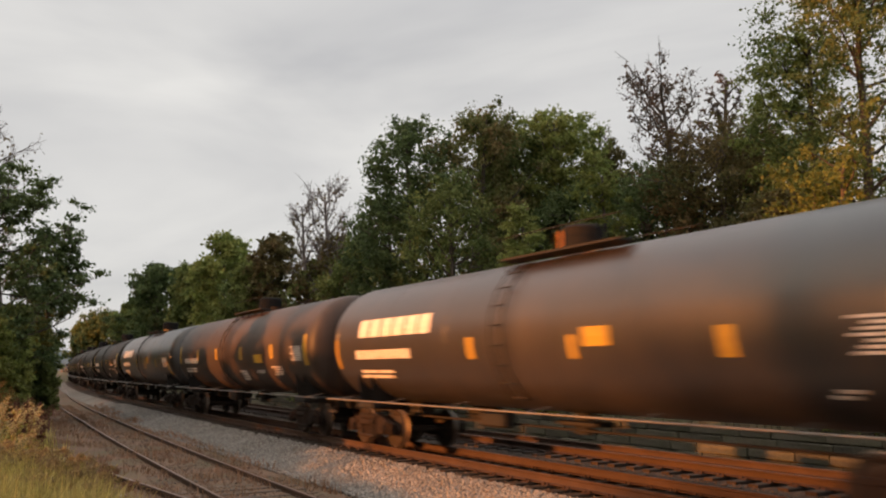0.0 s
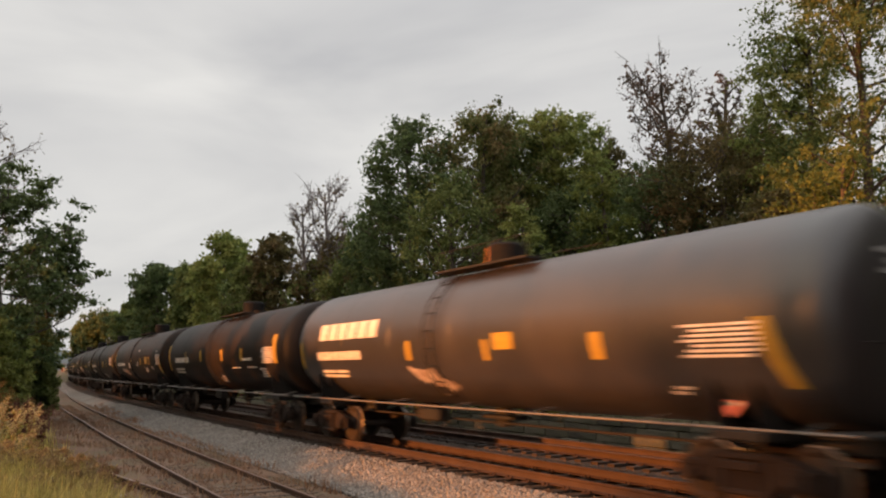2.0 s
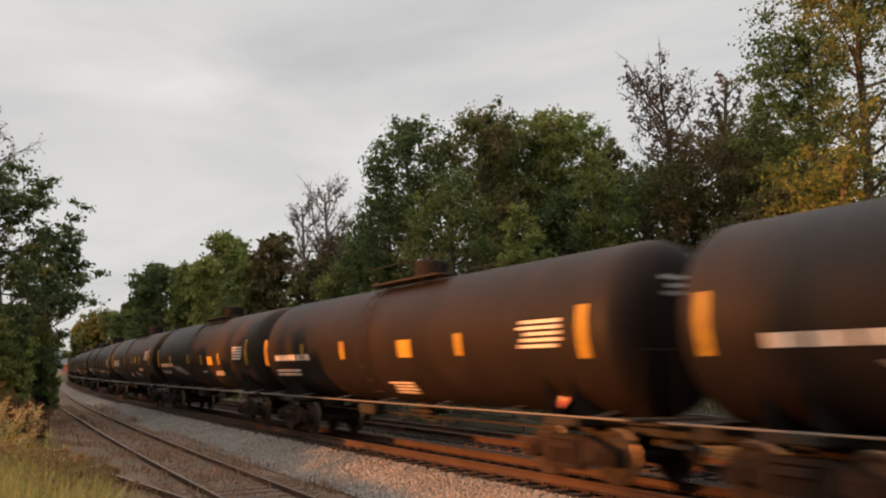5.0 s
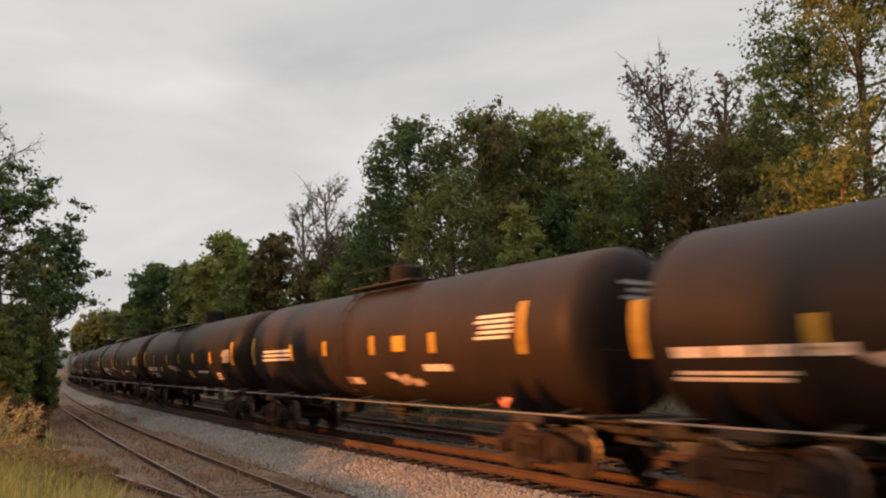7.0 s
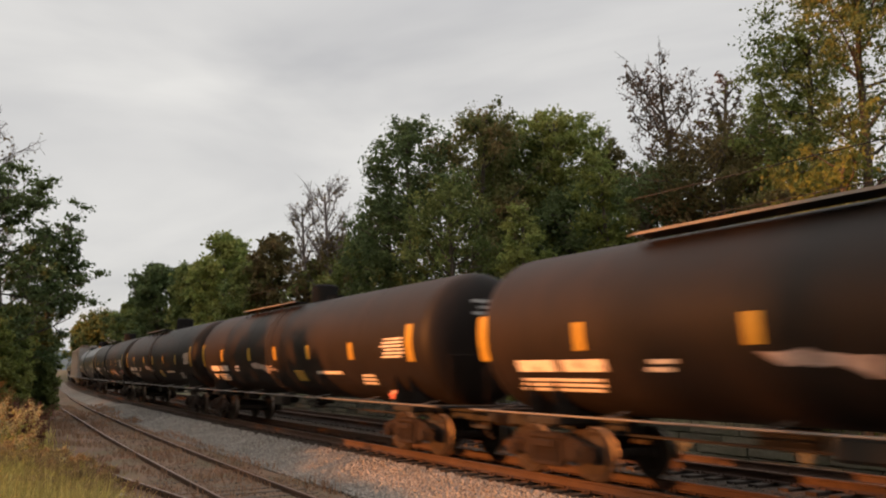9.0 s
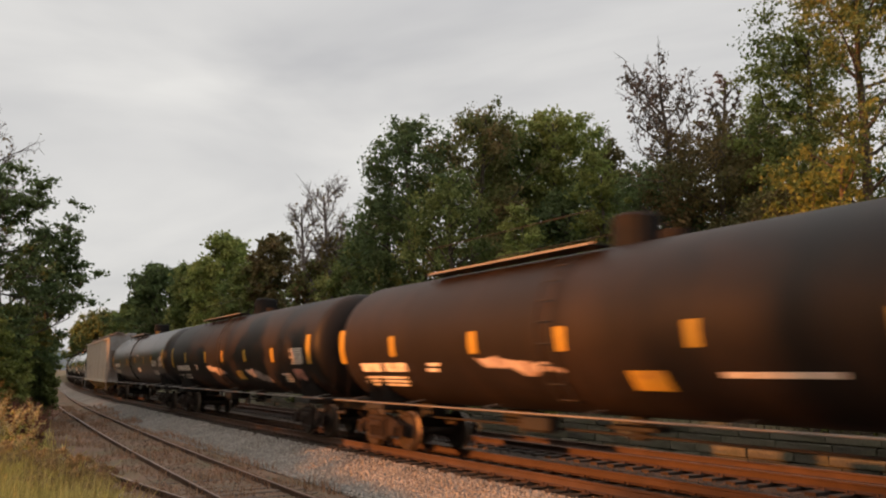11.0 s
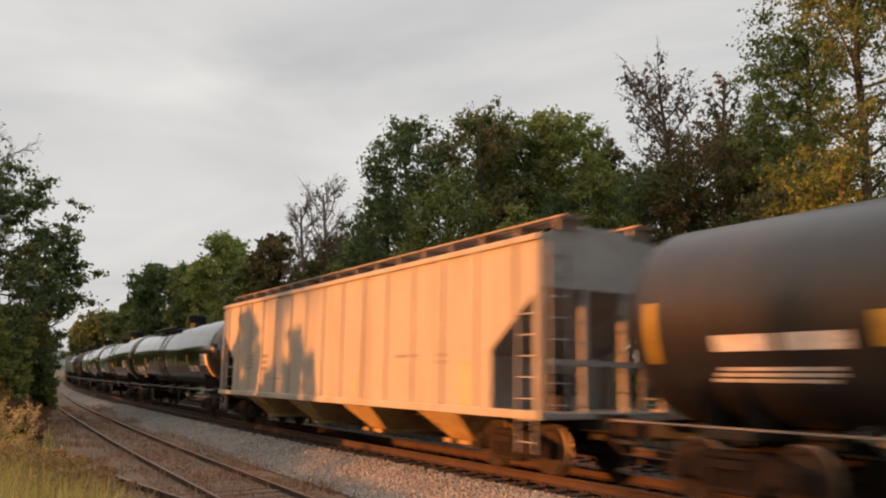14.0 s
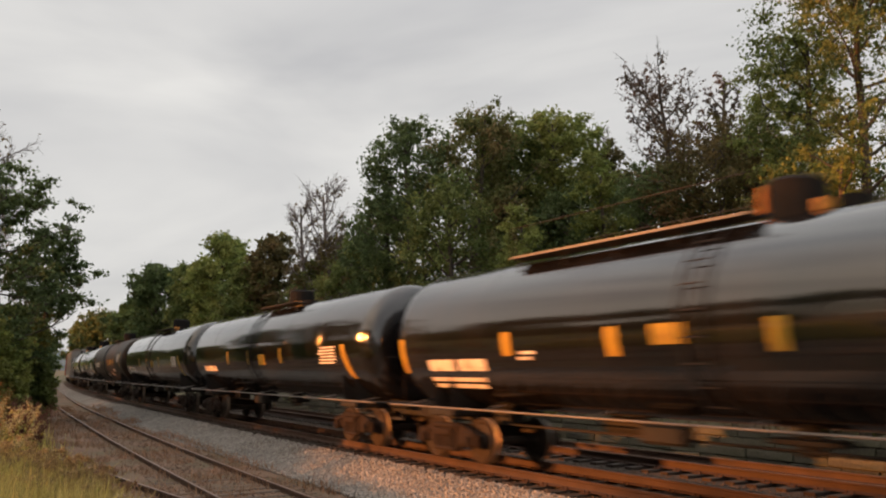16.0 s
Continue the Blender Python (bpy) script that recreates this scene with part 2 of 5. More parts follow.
old_bed = new("siding_bed", sweep("siding_bed", old_profile, list(np.arange(-60, 150, 1.5)), offset_at, [M_OLDBED], close=False, cant=False, smooth=True))
tagged(old_bed, "earthy old ballast under the siding with weeds", "ballast", kind="structure")

RAIL_P = [(-0.075, -0.18), (-0.075, -0.168), (-0.02, -0.15), (-0.011, -0.13), (-0.011, -0.05), (-0.036, -0.036), (-0.036, -0.006), (-0.028, 0.0),
          (0.028, 0.0), (0.036, -0.006), (0.036, -0.036), (0.011, -0.05), (0.011, -0.13), (0.02, -0.15), (0.075, -0.168), (0.075, -0.18)]
RAIL_ID = [0] * 16
RAIL_ID[7] = 1


def rail_track(name, off, z, s0, s1, label, tie_mat, cant=True, tie_step=0.56, tie_s=(-12, 66), bend=None):
    root = tagged(new(name), label, "track", kind="structure")
    ss = list(np.concatenate([np.arange(s0, min(80, s1), 1.0), np.arange(min(80, s1), s1 + 0.1, 5.0)]))
    for side in (0.7525, -0.7525):
        ob = new("rail", sweep("rail", RAIL_P, ss, lambda s: off(s) + side, [M_RAIL, M_RAIL_TOP], RAIL_ID, base_z=z, cant=cant))
        ob.parent = root
    bm = bmesh.new()
    box(bm, (0, 0, 0), (0.23, 2.6, 0.17), bevel=0.012)
    tie_me = bpy.data.meshes.new("tie")
    bm.to_mesh(tie_me), bm.free()
    tie_me.materials.append(tie_mat)
    bm = bmesh.new()
    box(bm, (0, 0, 0), (0.2, 0.36, 0.018), bevel=0.004)
    for dx in (-0.06, 0.06):
        for dy in (-0.105, 0.105):
            box(bm, (dx, dy, 0.025), (0.022, 0.022, 0.05))
    plate_me = bpy.data.meshes.new("tie_plate")
    bm.to_mesh(plate_me), bm.free()
    plate_me.materials.append(M_RAIL)
    rnd = random.Random(len(name))
    s = tie_s[0]
    while s < tie_s[1]:
        tie = new("tie", tie_me)
        tie.parent = root
        slope = math.atan(offset_at(s + 1) - offset_at(s - 1)) / 2 if not cant else 0
        if cant:
            at = line_pose(s + rnd.uniform(-0.04, 0.04), off(s) + rnd.uniform(-0.05, 0.05), z - 0.283 + rnd.uniform(-0.01, 0.006))
        else:        # the old ties sink into the dirt further up
            p = spot(s + rnd.uniform(-0.05, 0.05), off(s) + rnd.uniform(-0.06, 0.06), z - 0.186 - min(0.035, max(0, s - 9) * 0.008) + rnd.uniform(-0.018, 0.008), False)
            at = Matrix.Translation(p) @ Matrix.Rotation(line(s)[2] + math.pi / 2, 4, "Z")
        tie.matrix_basis = at @ pose(0, 0, 0, 0, 0, rnd.uniform(-1.5, 1.5) + math.degrees(slope))
        if tie_s[0] <= s < 40:
            for side in (0.7525, -0.7525):
                pl = new("tie_plate", plate_me)
                pl.parent = root
                pl.matrix_basis = line_pose(s, off(s) + side, z - 0.189) if cant else Matrix.Translation(spot(s, off(s) + side, z - 0.187, False)) @ Matrix.Rotation(line(s)[2] + math.pi / 2, 4, "Z")
        s += tie_step
    return root


main_track = rail_track("main_track", lambda s: 0.0, 0.0, -60, 330, "rust-covered steel rails on wooden ties in ballast", M_TIE_RUST_SHADE)
second_track = rail_track("second_track", lambda s: -4.19, 0.028, -60, 330, "second rusty track on wooden ties beyond the train", M_TIE_RUST_SHADE)
siding = rail_track("siding_track", offset_at, -0.42, -60, 150, "disused rusty siding on weathered grey ties", M_TIE, cant=False, tie_s=(-10, 60))

# a diverging rail, half lost in the grass
spur = tagged(new("spur_track"), "old rusty spur rails half buried in grass", "track", kind="structure")
for shift in (0.0, -1.505):
    a, b = Vector((-1.9, 11.6, -0.43)), Vector((-17.5, 31.3, -0.43))
    d = (b - a).normalized()
    nrm = Vector((d.y, -d.x, 0))
    verts, faces, ids = [], [], []
    for k in range(12):
        c = a.lerp(b, k / 11) + nrm * shift + nrm * (k / 11) ** 2 * -0.5
        for u, z in RAIL_P:
            verts.append(c + nrm * u + Vector((0, 0, z)))
    for k in range(11):
        for j in range(16):
            faces.append((k * 16 + j, k * 16 + (j + 1) % 16, (k + 1) * 16 + (j + 1) % 16, (k + 1) * 16 + j))
            ids.append(RAIL_ID[j])
    r = new("rail", raw_mesh("rail", verts, faces, [M_RAIL, M_RAIL_TOP], ids))
    r.parent = spur

# ---------------------------------------------------------------- rolling stock
SPEED = 17.365          # metres a second, towards the camera
PASS_S = 13.2           # where a car's far end stands at its time of passing


def paint(name, base, dust, amount=0.5, rough=0.5, streak=(0.9, 0.9, 0.25), spec=0.4):
    return material(name, base, rough, 0, 0.22, 1.2, 26, 0.06, dust, amount, 1.1, streak=streak, spec=spec)


M_BONNET = material("sooty_black_bonnet_paint", (0.010, 0.009, 0.009), 0.8, 0, 0.3, 4, 30, 0.15, (0.016, 0.012, 0.010), 0.4, 2.0, spec=0.2)
M_TRUCK = material("rusty_cast_steel", (0.021, 0.012, 0.0085), 0.85, 0.1, 0.35, 4, 40, 0.3, (0.018, 0.0125, 0.010), 0.5, 2.0, spec=0.3)
M_WHEEL = material("brown_wheel_steel", (0.027, 0.017, 0.0125), 0.7, 0.2, 0.3, 4, 40, 0.2)
M_TREAD = material("polished_wheel_tread", (0.22, 0.18, 0.15), 0.45, 0.9, 0.15, 4, 40, 0.0)
M_UNDER = material("grimy_black_underframe", (0.013, 0.011, 0.010), 0.8, 0, 0.35, 2, 30, 0.2, (0.030, 0.019, 0.014), 0.4)
M_PIPE = material("worn_pale_handrail", (0.22, 0.20, 0.19), 0.5, 0.4, 0.25, 3, 40, 0.1)
M_YELLOW = material("yellow_reflective_tape", (0.48, 0.29, 0.03), 0.5, 0, 0.18, 5, 50, 0.0, (0.30, 0.14, 0.05), 0.25, 3)
M_AMBER = material("orange_painted_steel", (0.62, 0.24, 0.04), 0.6, 0, 0.2, 5, 50, 0.1)
M_WHITE = material("chalky_white_lettering", (0.74, 0.66, 0.60), 0.6, 0, 0.2, 6, 60, 0.0, (0.34, 0.25, 0.20), 0.3, 4)
M_DULL = material("grimy_white_lettering", (0.42, 0.41, 0.40), 0.7, 0, 0.25, 6, 60, 0.0, (0.15, 0.13, 0.12), 0.4, 4)
M_PINK = material("red_and_white_hazard_placard", (0.80, 0.24, 0.20), 0.5, 0, 0.15, 6, 60, 0.0)
M_FADED = material("faded_red_sign_paint", (0.55, 0.24, 0.19), 0.6, 0, 0.2, 5, 50, 0.0, (0.30, 0.15, 0.12), 0.4, 3)
M_LOGO = material("cream_logo_paint", (0.76, 0.68, 0.62), 0.6, 0, 0.2, 6, 60, 0.0)
M_GRAF = material("faded_white_graffiti_paint", (0.46, 0.38, 0.36), 0.6, 0, 0.5, 4, 30, 0.0, (0.20, 0.13, 0.11), 0.5, 3)
PAINTS = {
    "plum": paint("plum_grey_weathered_tank_paint", (0.034, 0.030, 0.031), (0.050, 0.041, 0.038), 0.45, 0.36, spec=0.95),
    "brown": paint("rust_brown_sooty_tank_paint", (0.052, 0.036, 0.029), (0.075, 0.049, 0.037), 0.45, 0.50, spec=0.4),
    "soot": paint("sooty_black_tank_paint", (0.0130, 0.0092, 0.0078), (0.023, 0.0148, 0.0112), 0.45, 0.55, spec=0.22),
    "umber": paint("umber_dusty_tank_paint", (0.0195, 0.0130, 0.0100), (0.031, 0.0195, 0.0140), 0.45, 0.55, spec=0.24),
    "black": paint("glossy_black_tank_paint", (0.007, 0.0065, 0.007), (0.016, 0.013, 0.012), 0.3, 0.10, spec=1.0),
    "slate": paint("satin_slate_tank_paint", (0.022, 0.019, 0.019), (0.040, 0.030, 0.026), 0.4, 0.34, spec=0.5),
}
PAINTS["black"].node_tree.nodes["Principled BSDF"].inputs["Coat Weight"].default_value = 0.45
PAINTS["black"].node_tree.nodes["Principled BSDF"].inputs["Coat Roughness"].default_value = 0.06
M_HOP = material("tan_grey_hopper_paint", (0.37, 0.325, 0.275), 0.65, 0, 0.10, 0.8, 18, 0.05, (0.29, 0.25, 0.21), 0.35, 0.9, streak=(1.6, 1.6, 0.18))
M_PRIMER = material("faded_ochre_primer", (0.46, 0.34, 0.20), 0.7, 0, 0.2, 3, 20, 0.05)
M_STENCIL = material("faded_grey_stencil_paint", (0.20, 0.17, 0.15), 0.7, 0, 0.3, 5, 40, 0)
M_HOP_END = material("pale_grey_hopper_end_paint", (0.30, 0.295, 0.29), 0.65, 0, 0.15, 1, 18, 0.05, (0.25, 0.20, 0.17), 0.4, 1.2)
M_GATE = material("ochre_outlet_gate_paint", (0.42, 0.30, 0.13), 0.7, 0, 0.2, 3, 20, 0.1, (0.26, 0.15, 0.08), 0.4, 2)
M_WALKWAY = material("galvanised_walkway_grating", (0.30, 0.24, 0.20), 0.6, 0.4, 0.2, 3, 40, 0.2, (0.14, 0.09, 0.06), 0.5, 2)
M_REDCAR = material("faded_red_box_car_paint", (0.30, 0.07, 0.05), 0.7, 0, 0.2, 1, 20, 0.1, (0.16, 0.06, 0.04), 0.4)


def head_curve(f, r, head):
    """A dished end from its crown (f = 0) to the barrel (f = 1): depth behind the crown, and radius."""
    a = math.pi / 2 * f
    return head - head * max(0.0, math.cos(a)) ** 0.667, r * math.sin(a) ** 0.667


def head_depth(rho, r, head):
    lo, hi = 0.0, 1.0
    for _ in range(30):
        f = (lo + hi) / 2
        lo, hi = (f, hi) if head_curve(f, r, head)[1] < rho else (lo, f)
    return head_curve(lo, r, head)[0]


def tank_mesh(length, r, zc, head):
    """Barrel with dished ends, welded seams standing a little proud."""
    prof = []
    half = length / 2
    for k in range(13):
        x, rr = head_curve(k / 12, r, head)
        prof.append((-half + x, rr))
    prof += [(-x, rr) for x, rr in reversed(prof)]
    seg = 48
    verts, faces = [], []
    for x, rr in prof:
        for j in range(seg):
            t = 2 * math.pi * j / seg
            verts.append((x, rr * math.cos(t), zc + rr * math.sin(t)))
    for i in range(len(prof) - 1):
        for j in range(seg):
            k = (j + 1) % seg
            faces.append((i * seg + j, (i + 1) * seg + j, (i + 1) * seg + k, i * seg + k))
    return verts, faces


def bead_mesh(r, seg=48):
    verts, faces = [], []
    for dx, rr in ((-0.022, r - 0.002), (-0.012, r + 0.0035), (0.012, r + 0.0035), (0.022, r - 0.002)):
        for j in range(seg):
            t = 2 * math.pi * j / seg
            verts.append((dx, rr * math.cos(t), rr * math.sin(t)))
    for i in range(3):
        for j in range(seg):
            k = (j + 1) % seg
            faces.append((i * seg + j, (i + 1) * seg + j, (i + 1) * seg + k, i * seg + k))
    return verts, faces


def wrap(bm, x0, x1, z0, z1, r, zc, lift=0.006, thick=True, lean=0.0):
    """A plate laid round the barrel, from height z0 to z1."""
    a0, a1 = math.asin((z0 - zc) / r), math.asin((z1 - zc) / r)
    n = max(2, int(abs(a1 - a0) / 0.08) + 1)
    rows = []
    for k in range(n):
        a = a0 + (a1 - a0) * k / (n - 1)
        f = lean * k / (n - 1)
        for rr in (r + lift, r - 0.004):
            rows.append([bm.verts.new((x + f, rr * math.cos(a), zc + rr * math.sin(a))) for x in (x0, x1)])
    for k in range(n - 1):
        o0, o1 = rows[2 * k], rows[2 * k + 2]
        bm.faces.new((o0[0], o1[0], o1[1], o0[1]))
    top, base = rows[-2], rows[-1]
    bm.faces.new((top[0], base[0], base[1], top[1]))
    top, base = rows[0], rows[1]
    bm.faces.new((top[1], base[1], base[0], top[0]))


def wheelset_mesh():
    prof = [(-0.80, 0.0), (-0.80, 0.18), (-0.775, 0.19), (-0.755, 0.34), (-0.79, 0.40), (-0.79, 0.452), (-0.70, 0.46), (-0.69, 0.485), (-0.665, 0.485), (-0.66, 0.40), (-0.70, 0.33), (-0.68, 0.16), (-0.62, 0.09)]
    prof = prof + [(-x, r) for x, r in reversed(prof)]
    prof = [(-1.02, 0.0), (-1.02, 0.075), (-0.82, 0.075)] + prof[1:-1] + [(0.82, 0.075), (1.02, 0.075), (1.02, 0.0)]
    seg = 24
    verts, faces, ids = [], [], []
    for y, r in prof:
        for j in range(seg):
            t = 2 * math.pi * j / seg
            verts.append((r * math.cos(t), y, r * math.sin(t)))
    for i in range(len(prof) - 1):
        for j in range(seg):
            k = (j + 1) % seg
            faces.append((i * seg + j, i * seg + k, (i + 1) * seg + k, (i + 1) * seg + j))
            ids.append(1 if prof[i][1] > 0.44 and prof[i + 1][1] > 0.44 else 0)
    n0 = len(verts)
    for y in (-0.806, 0.806):      # paint mark on each hub face
        verts += [(0.05, y, 0.10), (0.19, y, -0.03), (0.17, y, 0.06), (0.09, y, 0.15)]
    for k in (0, 4):
        faces.append((n0 + k, n0 + k + 1, n0 + k + 2, n0 + k + 3))
        ids.append(0)
    return raw_mesh("wheelset", verts, faces, [M_WHEEL, M_TREAD], ids)


WHEELSET = wheelset_mesh()


def side_frame_mesh():
    """Cast side frame: an arched beam with bearing boxes, window and spring nest."""
    bm = bmesh.new()
    outline = [(-1.16, 0.36), (-1.16, 0.60), (-0.95, 0.66), (-0.45, 0.80), (0.45, 0.80), (0.95, 0.66), (1.16, 0.60), (1.16, 0.36), (0.98, 0.33),
               (0.62, 0.42), (0.42, 0.22), (-0.42, 0.22), (-0.62, 0.42), (-0.98, 0.33)]
    for y in (0.96, 1.10):
        vs = [bm.verts.new((x, y, z)) for x, z in outline]
        bm.faces.new(vs if y < 1 else vs)
    lo = list(bm.verts)[:14]
    hi = list(bm.verts)[14:]
    for i in range(14):
        bm.faces.new((lo[i], lo[(i + 1) % 14], hi[(i + 1) % 14], hi[i]))
    box(bm, (0, 1.12, 0.74), (0.9, 0.10, 0.09), bevel=0.02)
    box(bm, (0, 1.12, 0.26), (0.8, 0.10, 0.08), bevel=0.02)
    for x in (-0.34, 0.34):
        box(bm, (x, 1.12, 0.5), (0.09, 0.10, 0.44), bevel=0.02)
    for x in (-0.15, 0.0, 0.15):
        rod(bm, (x, 1.10, 0.27), (x, 1.10, 0.54), 0.062, 8)
    box(bm, (0, 1.08, 0.61), (0.56, 0.24, 0.13), bevel=0.02)
    for x in (-0.865, 0.865):
        rod(bm, (x, 1.06, 0.457), (x, 1.19, 0.457), 0.13, 10)
        rod(bm, (x, 1.19, 0.457), (x, 1.215, 0.457), 0.075, 8)
        box(bm, (x, 1.05, 0.60), (0.36, 0.22, 0.10), bevel=0.02)
    bmesh.ops.recalc_face_normals(bm, faces=bm.faces)
    me = bpy.data.meshes.new("side_frame")
    bm.to_mesh(me), bm.free()
    me.materials.append(M_TRUCK)
    return me


SIDE_FRAME = side_frame_mesh()
WHEELS = []


def truck(root, x):
    bm = bmesh.new()
    box(bm, (0, 0, 0.62), (0.42, 2.1, 0.26), bevel=0.03)
    box(bm, (0, 0, 0.80), (0.5, 0.5, 0.16), bevel=0.03)
    for sx in (-0.42, 0.42):
        box(bm, (sx, 0, 0.40), (0.08, 1.7, 0.12), bevel=0.02)
        for y in (-0.72, 0.72):
            box(bm, (sx * 0.98, y, 0.42), (0.06, 0.18, 0.26), bevel=0.015)
    t = part("truck", bm, M_TRUCK, root, m=pose(x, 0, 0))
    for turn in (0, 180):
        f = new("side_frame", SIDE_FRAME)
        f.parent = t
        f.matrix_basis = pose(0, 0, 0, 0, 0, turn)
    for dx in (-0.865, 0.865):
        w = new("wheelset", WHEELSET)
        w.parent = t
        w.matrix_basis = pose(dx, 0, 0.457)
        WHEELS.append(w)
    return t


def ladder(bm, x, y, z0, z1, wide=0.4, lean=0.0, steps=None, along="x"):
    n = steps or max(2, int((z1 - z0) / 0.36))
    dx, dy = (wide / 2, 0) if along == "x" else (0, wide / 2)
    for k in (-1, 1):
        rod(bm, (x + k * dx, y + k * dy, z0), (x + k * dx, y + k * dy + lean, z1), 0.022, 5)
    for i in range(n):
        f = (i + 0.5) / n
        rod(bm, (x - dx, y - dy + lean * f, z0 + (z1 - z0) * f), (x + dx, y + dy + lean * f, z0 + (z1 - z0) * f), 0.014, 5)


def couplers(root, half):
    for sgn in (-1, 1):
        bm = bmesh.new()
        box(bm, (sgn * (half - 0.55), 0, 0.88), (1.1, 0.16, 0.2), bevel=0.03)
        box(bm, (sgn * (half - 0.06), 0.05 * sgn, 0.88), (0.24, 0.34, 0.28), bevel=0.05)
        rod(bm, (sgn * (half - 0.5), 0.25, 0.75), (sgn * (half - 0.1), 0.2, 0.45), 0.03, 6)
        part("coupler", bm, M_TRUCK, root)


HEAD = 0.56


def tank_car(long, colour, label, marks=(), top="bonnet", r=1.545, zc=2.66):
    """Tank car; local x up the line, y to the camera's side. long: over couplers."""
    root = tagged(new("tank_car"), label, "tank car", "tank cars in the train")
    mat = PAINTS[colour]
    tl = long - 1.15
    half = tl / 2
    v, f = tank_mesh(tl, r, zc, HEAD)
    shell = new("tank", raw_mesh("tank", v, f, [mat], smooth=True))
    shell.parent = root
    bead = raw_mesh("weld_bead", *bead_mesh(r), [mat])
    for x in [-half + HEAD + (tl - 2 * HEAD) * k / 6 for k in range(1, 6)] + [-half + HEAD + 0.02, half - HEAD - 0.02]:
        ring = new("weld_bead", bead)
        ring.parent = shell
        ring.matrix_basis = pose(x, 0, zc)
    tx = half - 1.75
    for x in (-tx, tx):
        truck(root, x)
        bm = bmesh.new()
        # saddle plates that carry the barrel, and the stub sill
        for dx in (-0.35, 0.35):
            vs = []
            for k in range(9):
                a = math.pi * (1.18 + 0.64 * k / 8)
                vs.append((dx, (r - 0.01) * math.cos(a), zc + (r - 0.01) * math.sin(a)))
            lo = [bm.verts.new((x + p[0], p[1], p[2])) for p in vs]
            base = [bm.verts.new((x + dx, p[1] * 0.9, 0.93)) for p in vs]
            for k in range(8):
                bm.faces.new((lo[k], lo[k + 1], base[k + 1], base[k]))
        box(bm, (x, 0, 1.02), (0.9, 2.5, 0.14), bevel=0.02)
        part("saddle", bm, M_UNDER, root)
        sgn = 1 if x > 0 else -1
        bm = bmesh.new()
        box(bm, (x + sgn * 0.6, 0, 0.96), (3.4, 0.45, 0.30), bevel=0.02)
        part("stub_sill", bm, M_UNDER, root)
        ex = sgn * (half + 0.12)
        bm = bmesh.new()
        box(bm, (ex - sgn * 0.18, 0, 1.12), (0.62, 2.9, 0.06), bevel=0.01)
        for y in (-1.36, 1.36):
            box(bm, (ex - sgn * 0.18, y, 0.80), (0.5, 0.05, 0.06))
            for dx in (-0.23, 0.23):
                rod(bm, (ex - sgn * 0.18 + dx, y, 0.80), (ex - sgn * 0.18 + dx, y, 1.12), 0.018, 5)
        part("end_platform", bm, M_UNDER, root)
        bm = bmesh.new()
        for y in (-1.1, 1.1):
            rod(bm, (ex, y, 1.12), (ex, y, 2.25), 0.010, 5)
        rod(bm, (ex, -1.1, 2.25), (ex, 1.1, 2.25), 0.012, 5)
        part("end_railing", bm, M_TRUCK, root)
    couplers(root, long / 2)
    for y in (-1.47, 1.47):
        bm = bmesh.new()
        rod(bm, (-half - 0.1, y, 1.13), (half + 0.1, y, 1.13), 0.019, 6)
        for k in range(7):
            x = -half + 0.6 + (tl - 1.2) * k / 6
            rod(bm, (x, y, 1.13), (x, y * 0.62, 1.24), 0.016, 5)
        part("side_handrail", bm, M_PIPE, root, "thin pale steel handrail")
    bm = bmesh.new()           # bottom outlet and brake gear
    rod(bm, (0, 0, 0.72), (0, 0, zc - r + 0.05), 0.2, 10)
    box(bm, (0, 0, 0.92), (1.1, 0.5, 0.10), bevel=0.02)
    box(bm, (2.2, 0.5, 0.9), (0.9, 0.34, 0.34), bevel=0.05)
    rod(bm, (3.4, -0.4, 0.92), (4.4, -0.4, 0.92), 0.17, 10)
    rod(bm, (-tx, 0.2, 0.80), (tx, 0.2, 0.80), 0.025, 5)
    part("bottom_outlet", bm, M_UNDER, root)
    # dome on top
    zt = zc + r
    if top in ("bonnet", "catwalk"):
        bm = bmesh.new()
        rod(bm, (0, 0, zt - 0.12), (0, 0, zt + 0.50), 0.44, 16)
        rod(bm, (0, 0, zt + 0.50), (0, 0, zt + 0.56), 0.44, 16, 0.36)
        rod(bm, (-0.9, 0, zt - 0.1), (-0.9, 0, zt + 0.14), 0.27, 12)
        part("manway_bonnet", bm, M_BONNET , root)
        for cx, cy, cz, wx, wz in ((0.47, 0.10, 0.30, 0.05, 0.44), (-0.62, 0.36, 0.02, 0.12, 0.18)) if colour in ("plum", "slate", "black") else ():
            bm = bmesh.new()
            box(bm, (cx, cy, zt + cz), (wx, 0.24, wz), bevel=0.01)
            part("amber_panel", bm, M_AMBER, root, "orange painted safety panel")
    w, xc = (3.4, -0.3) if top == "bonnet" else (5.6, 2.9)
    for y in (-0.78, 0.78):
        bm = bmesh.new()
        box(bm, (xc, y, zt - 0.06), (w, 0.42, 0.04), bevel=0.01)
        for k in range(5):
            x = xc + w * (k / 4 - 0.5) * 0.94
            rod(bm, (x, y * 1.15, zt - 0.07), (x, y * 1.2, zt - 0.36), 0.02, 5)
        part("top_platform", bm, M_UNDER, root)
        bm = bmesh.new()
        box(bm, (xc, y * 1.29, zt - 0.05), (w, 0.02, 0.045))
        part("platform_edge", bm, M_PIPE if top == "catwalk" else M_UNDER, root, "worn walkway edge")
    hi = 0.40 if top == "bonnet" else 0.55
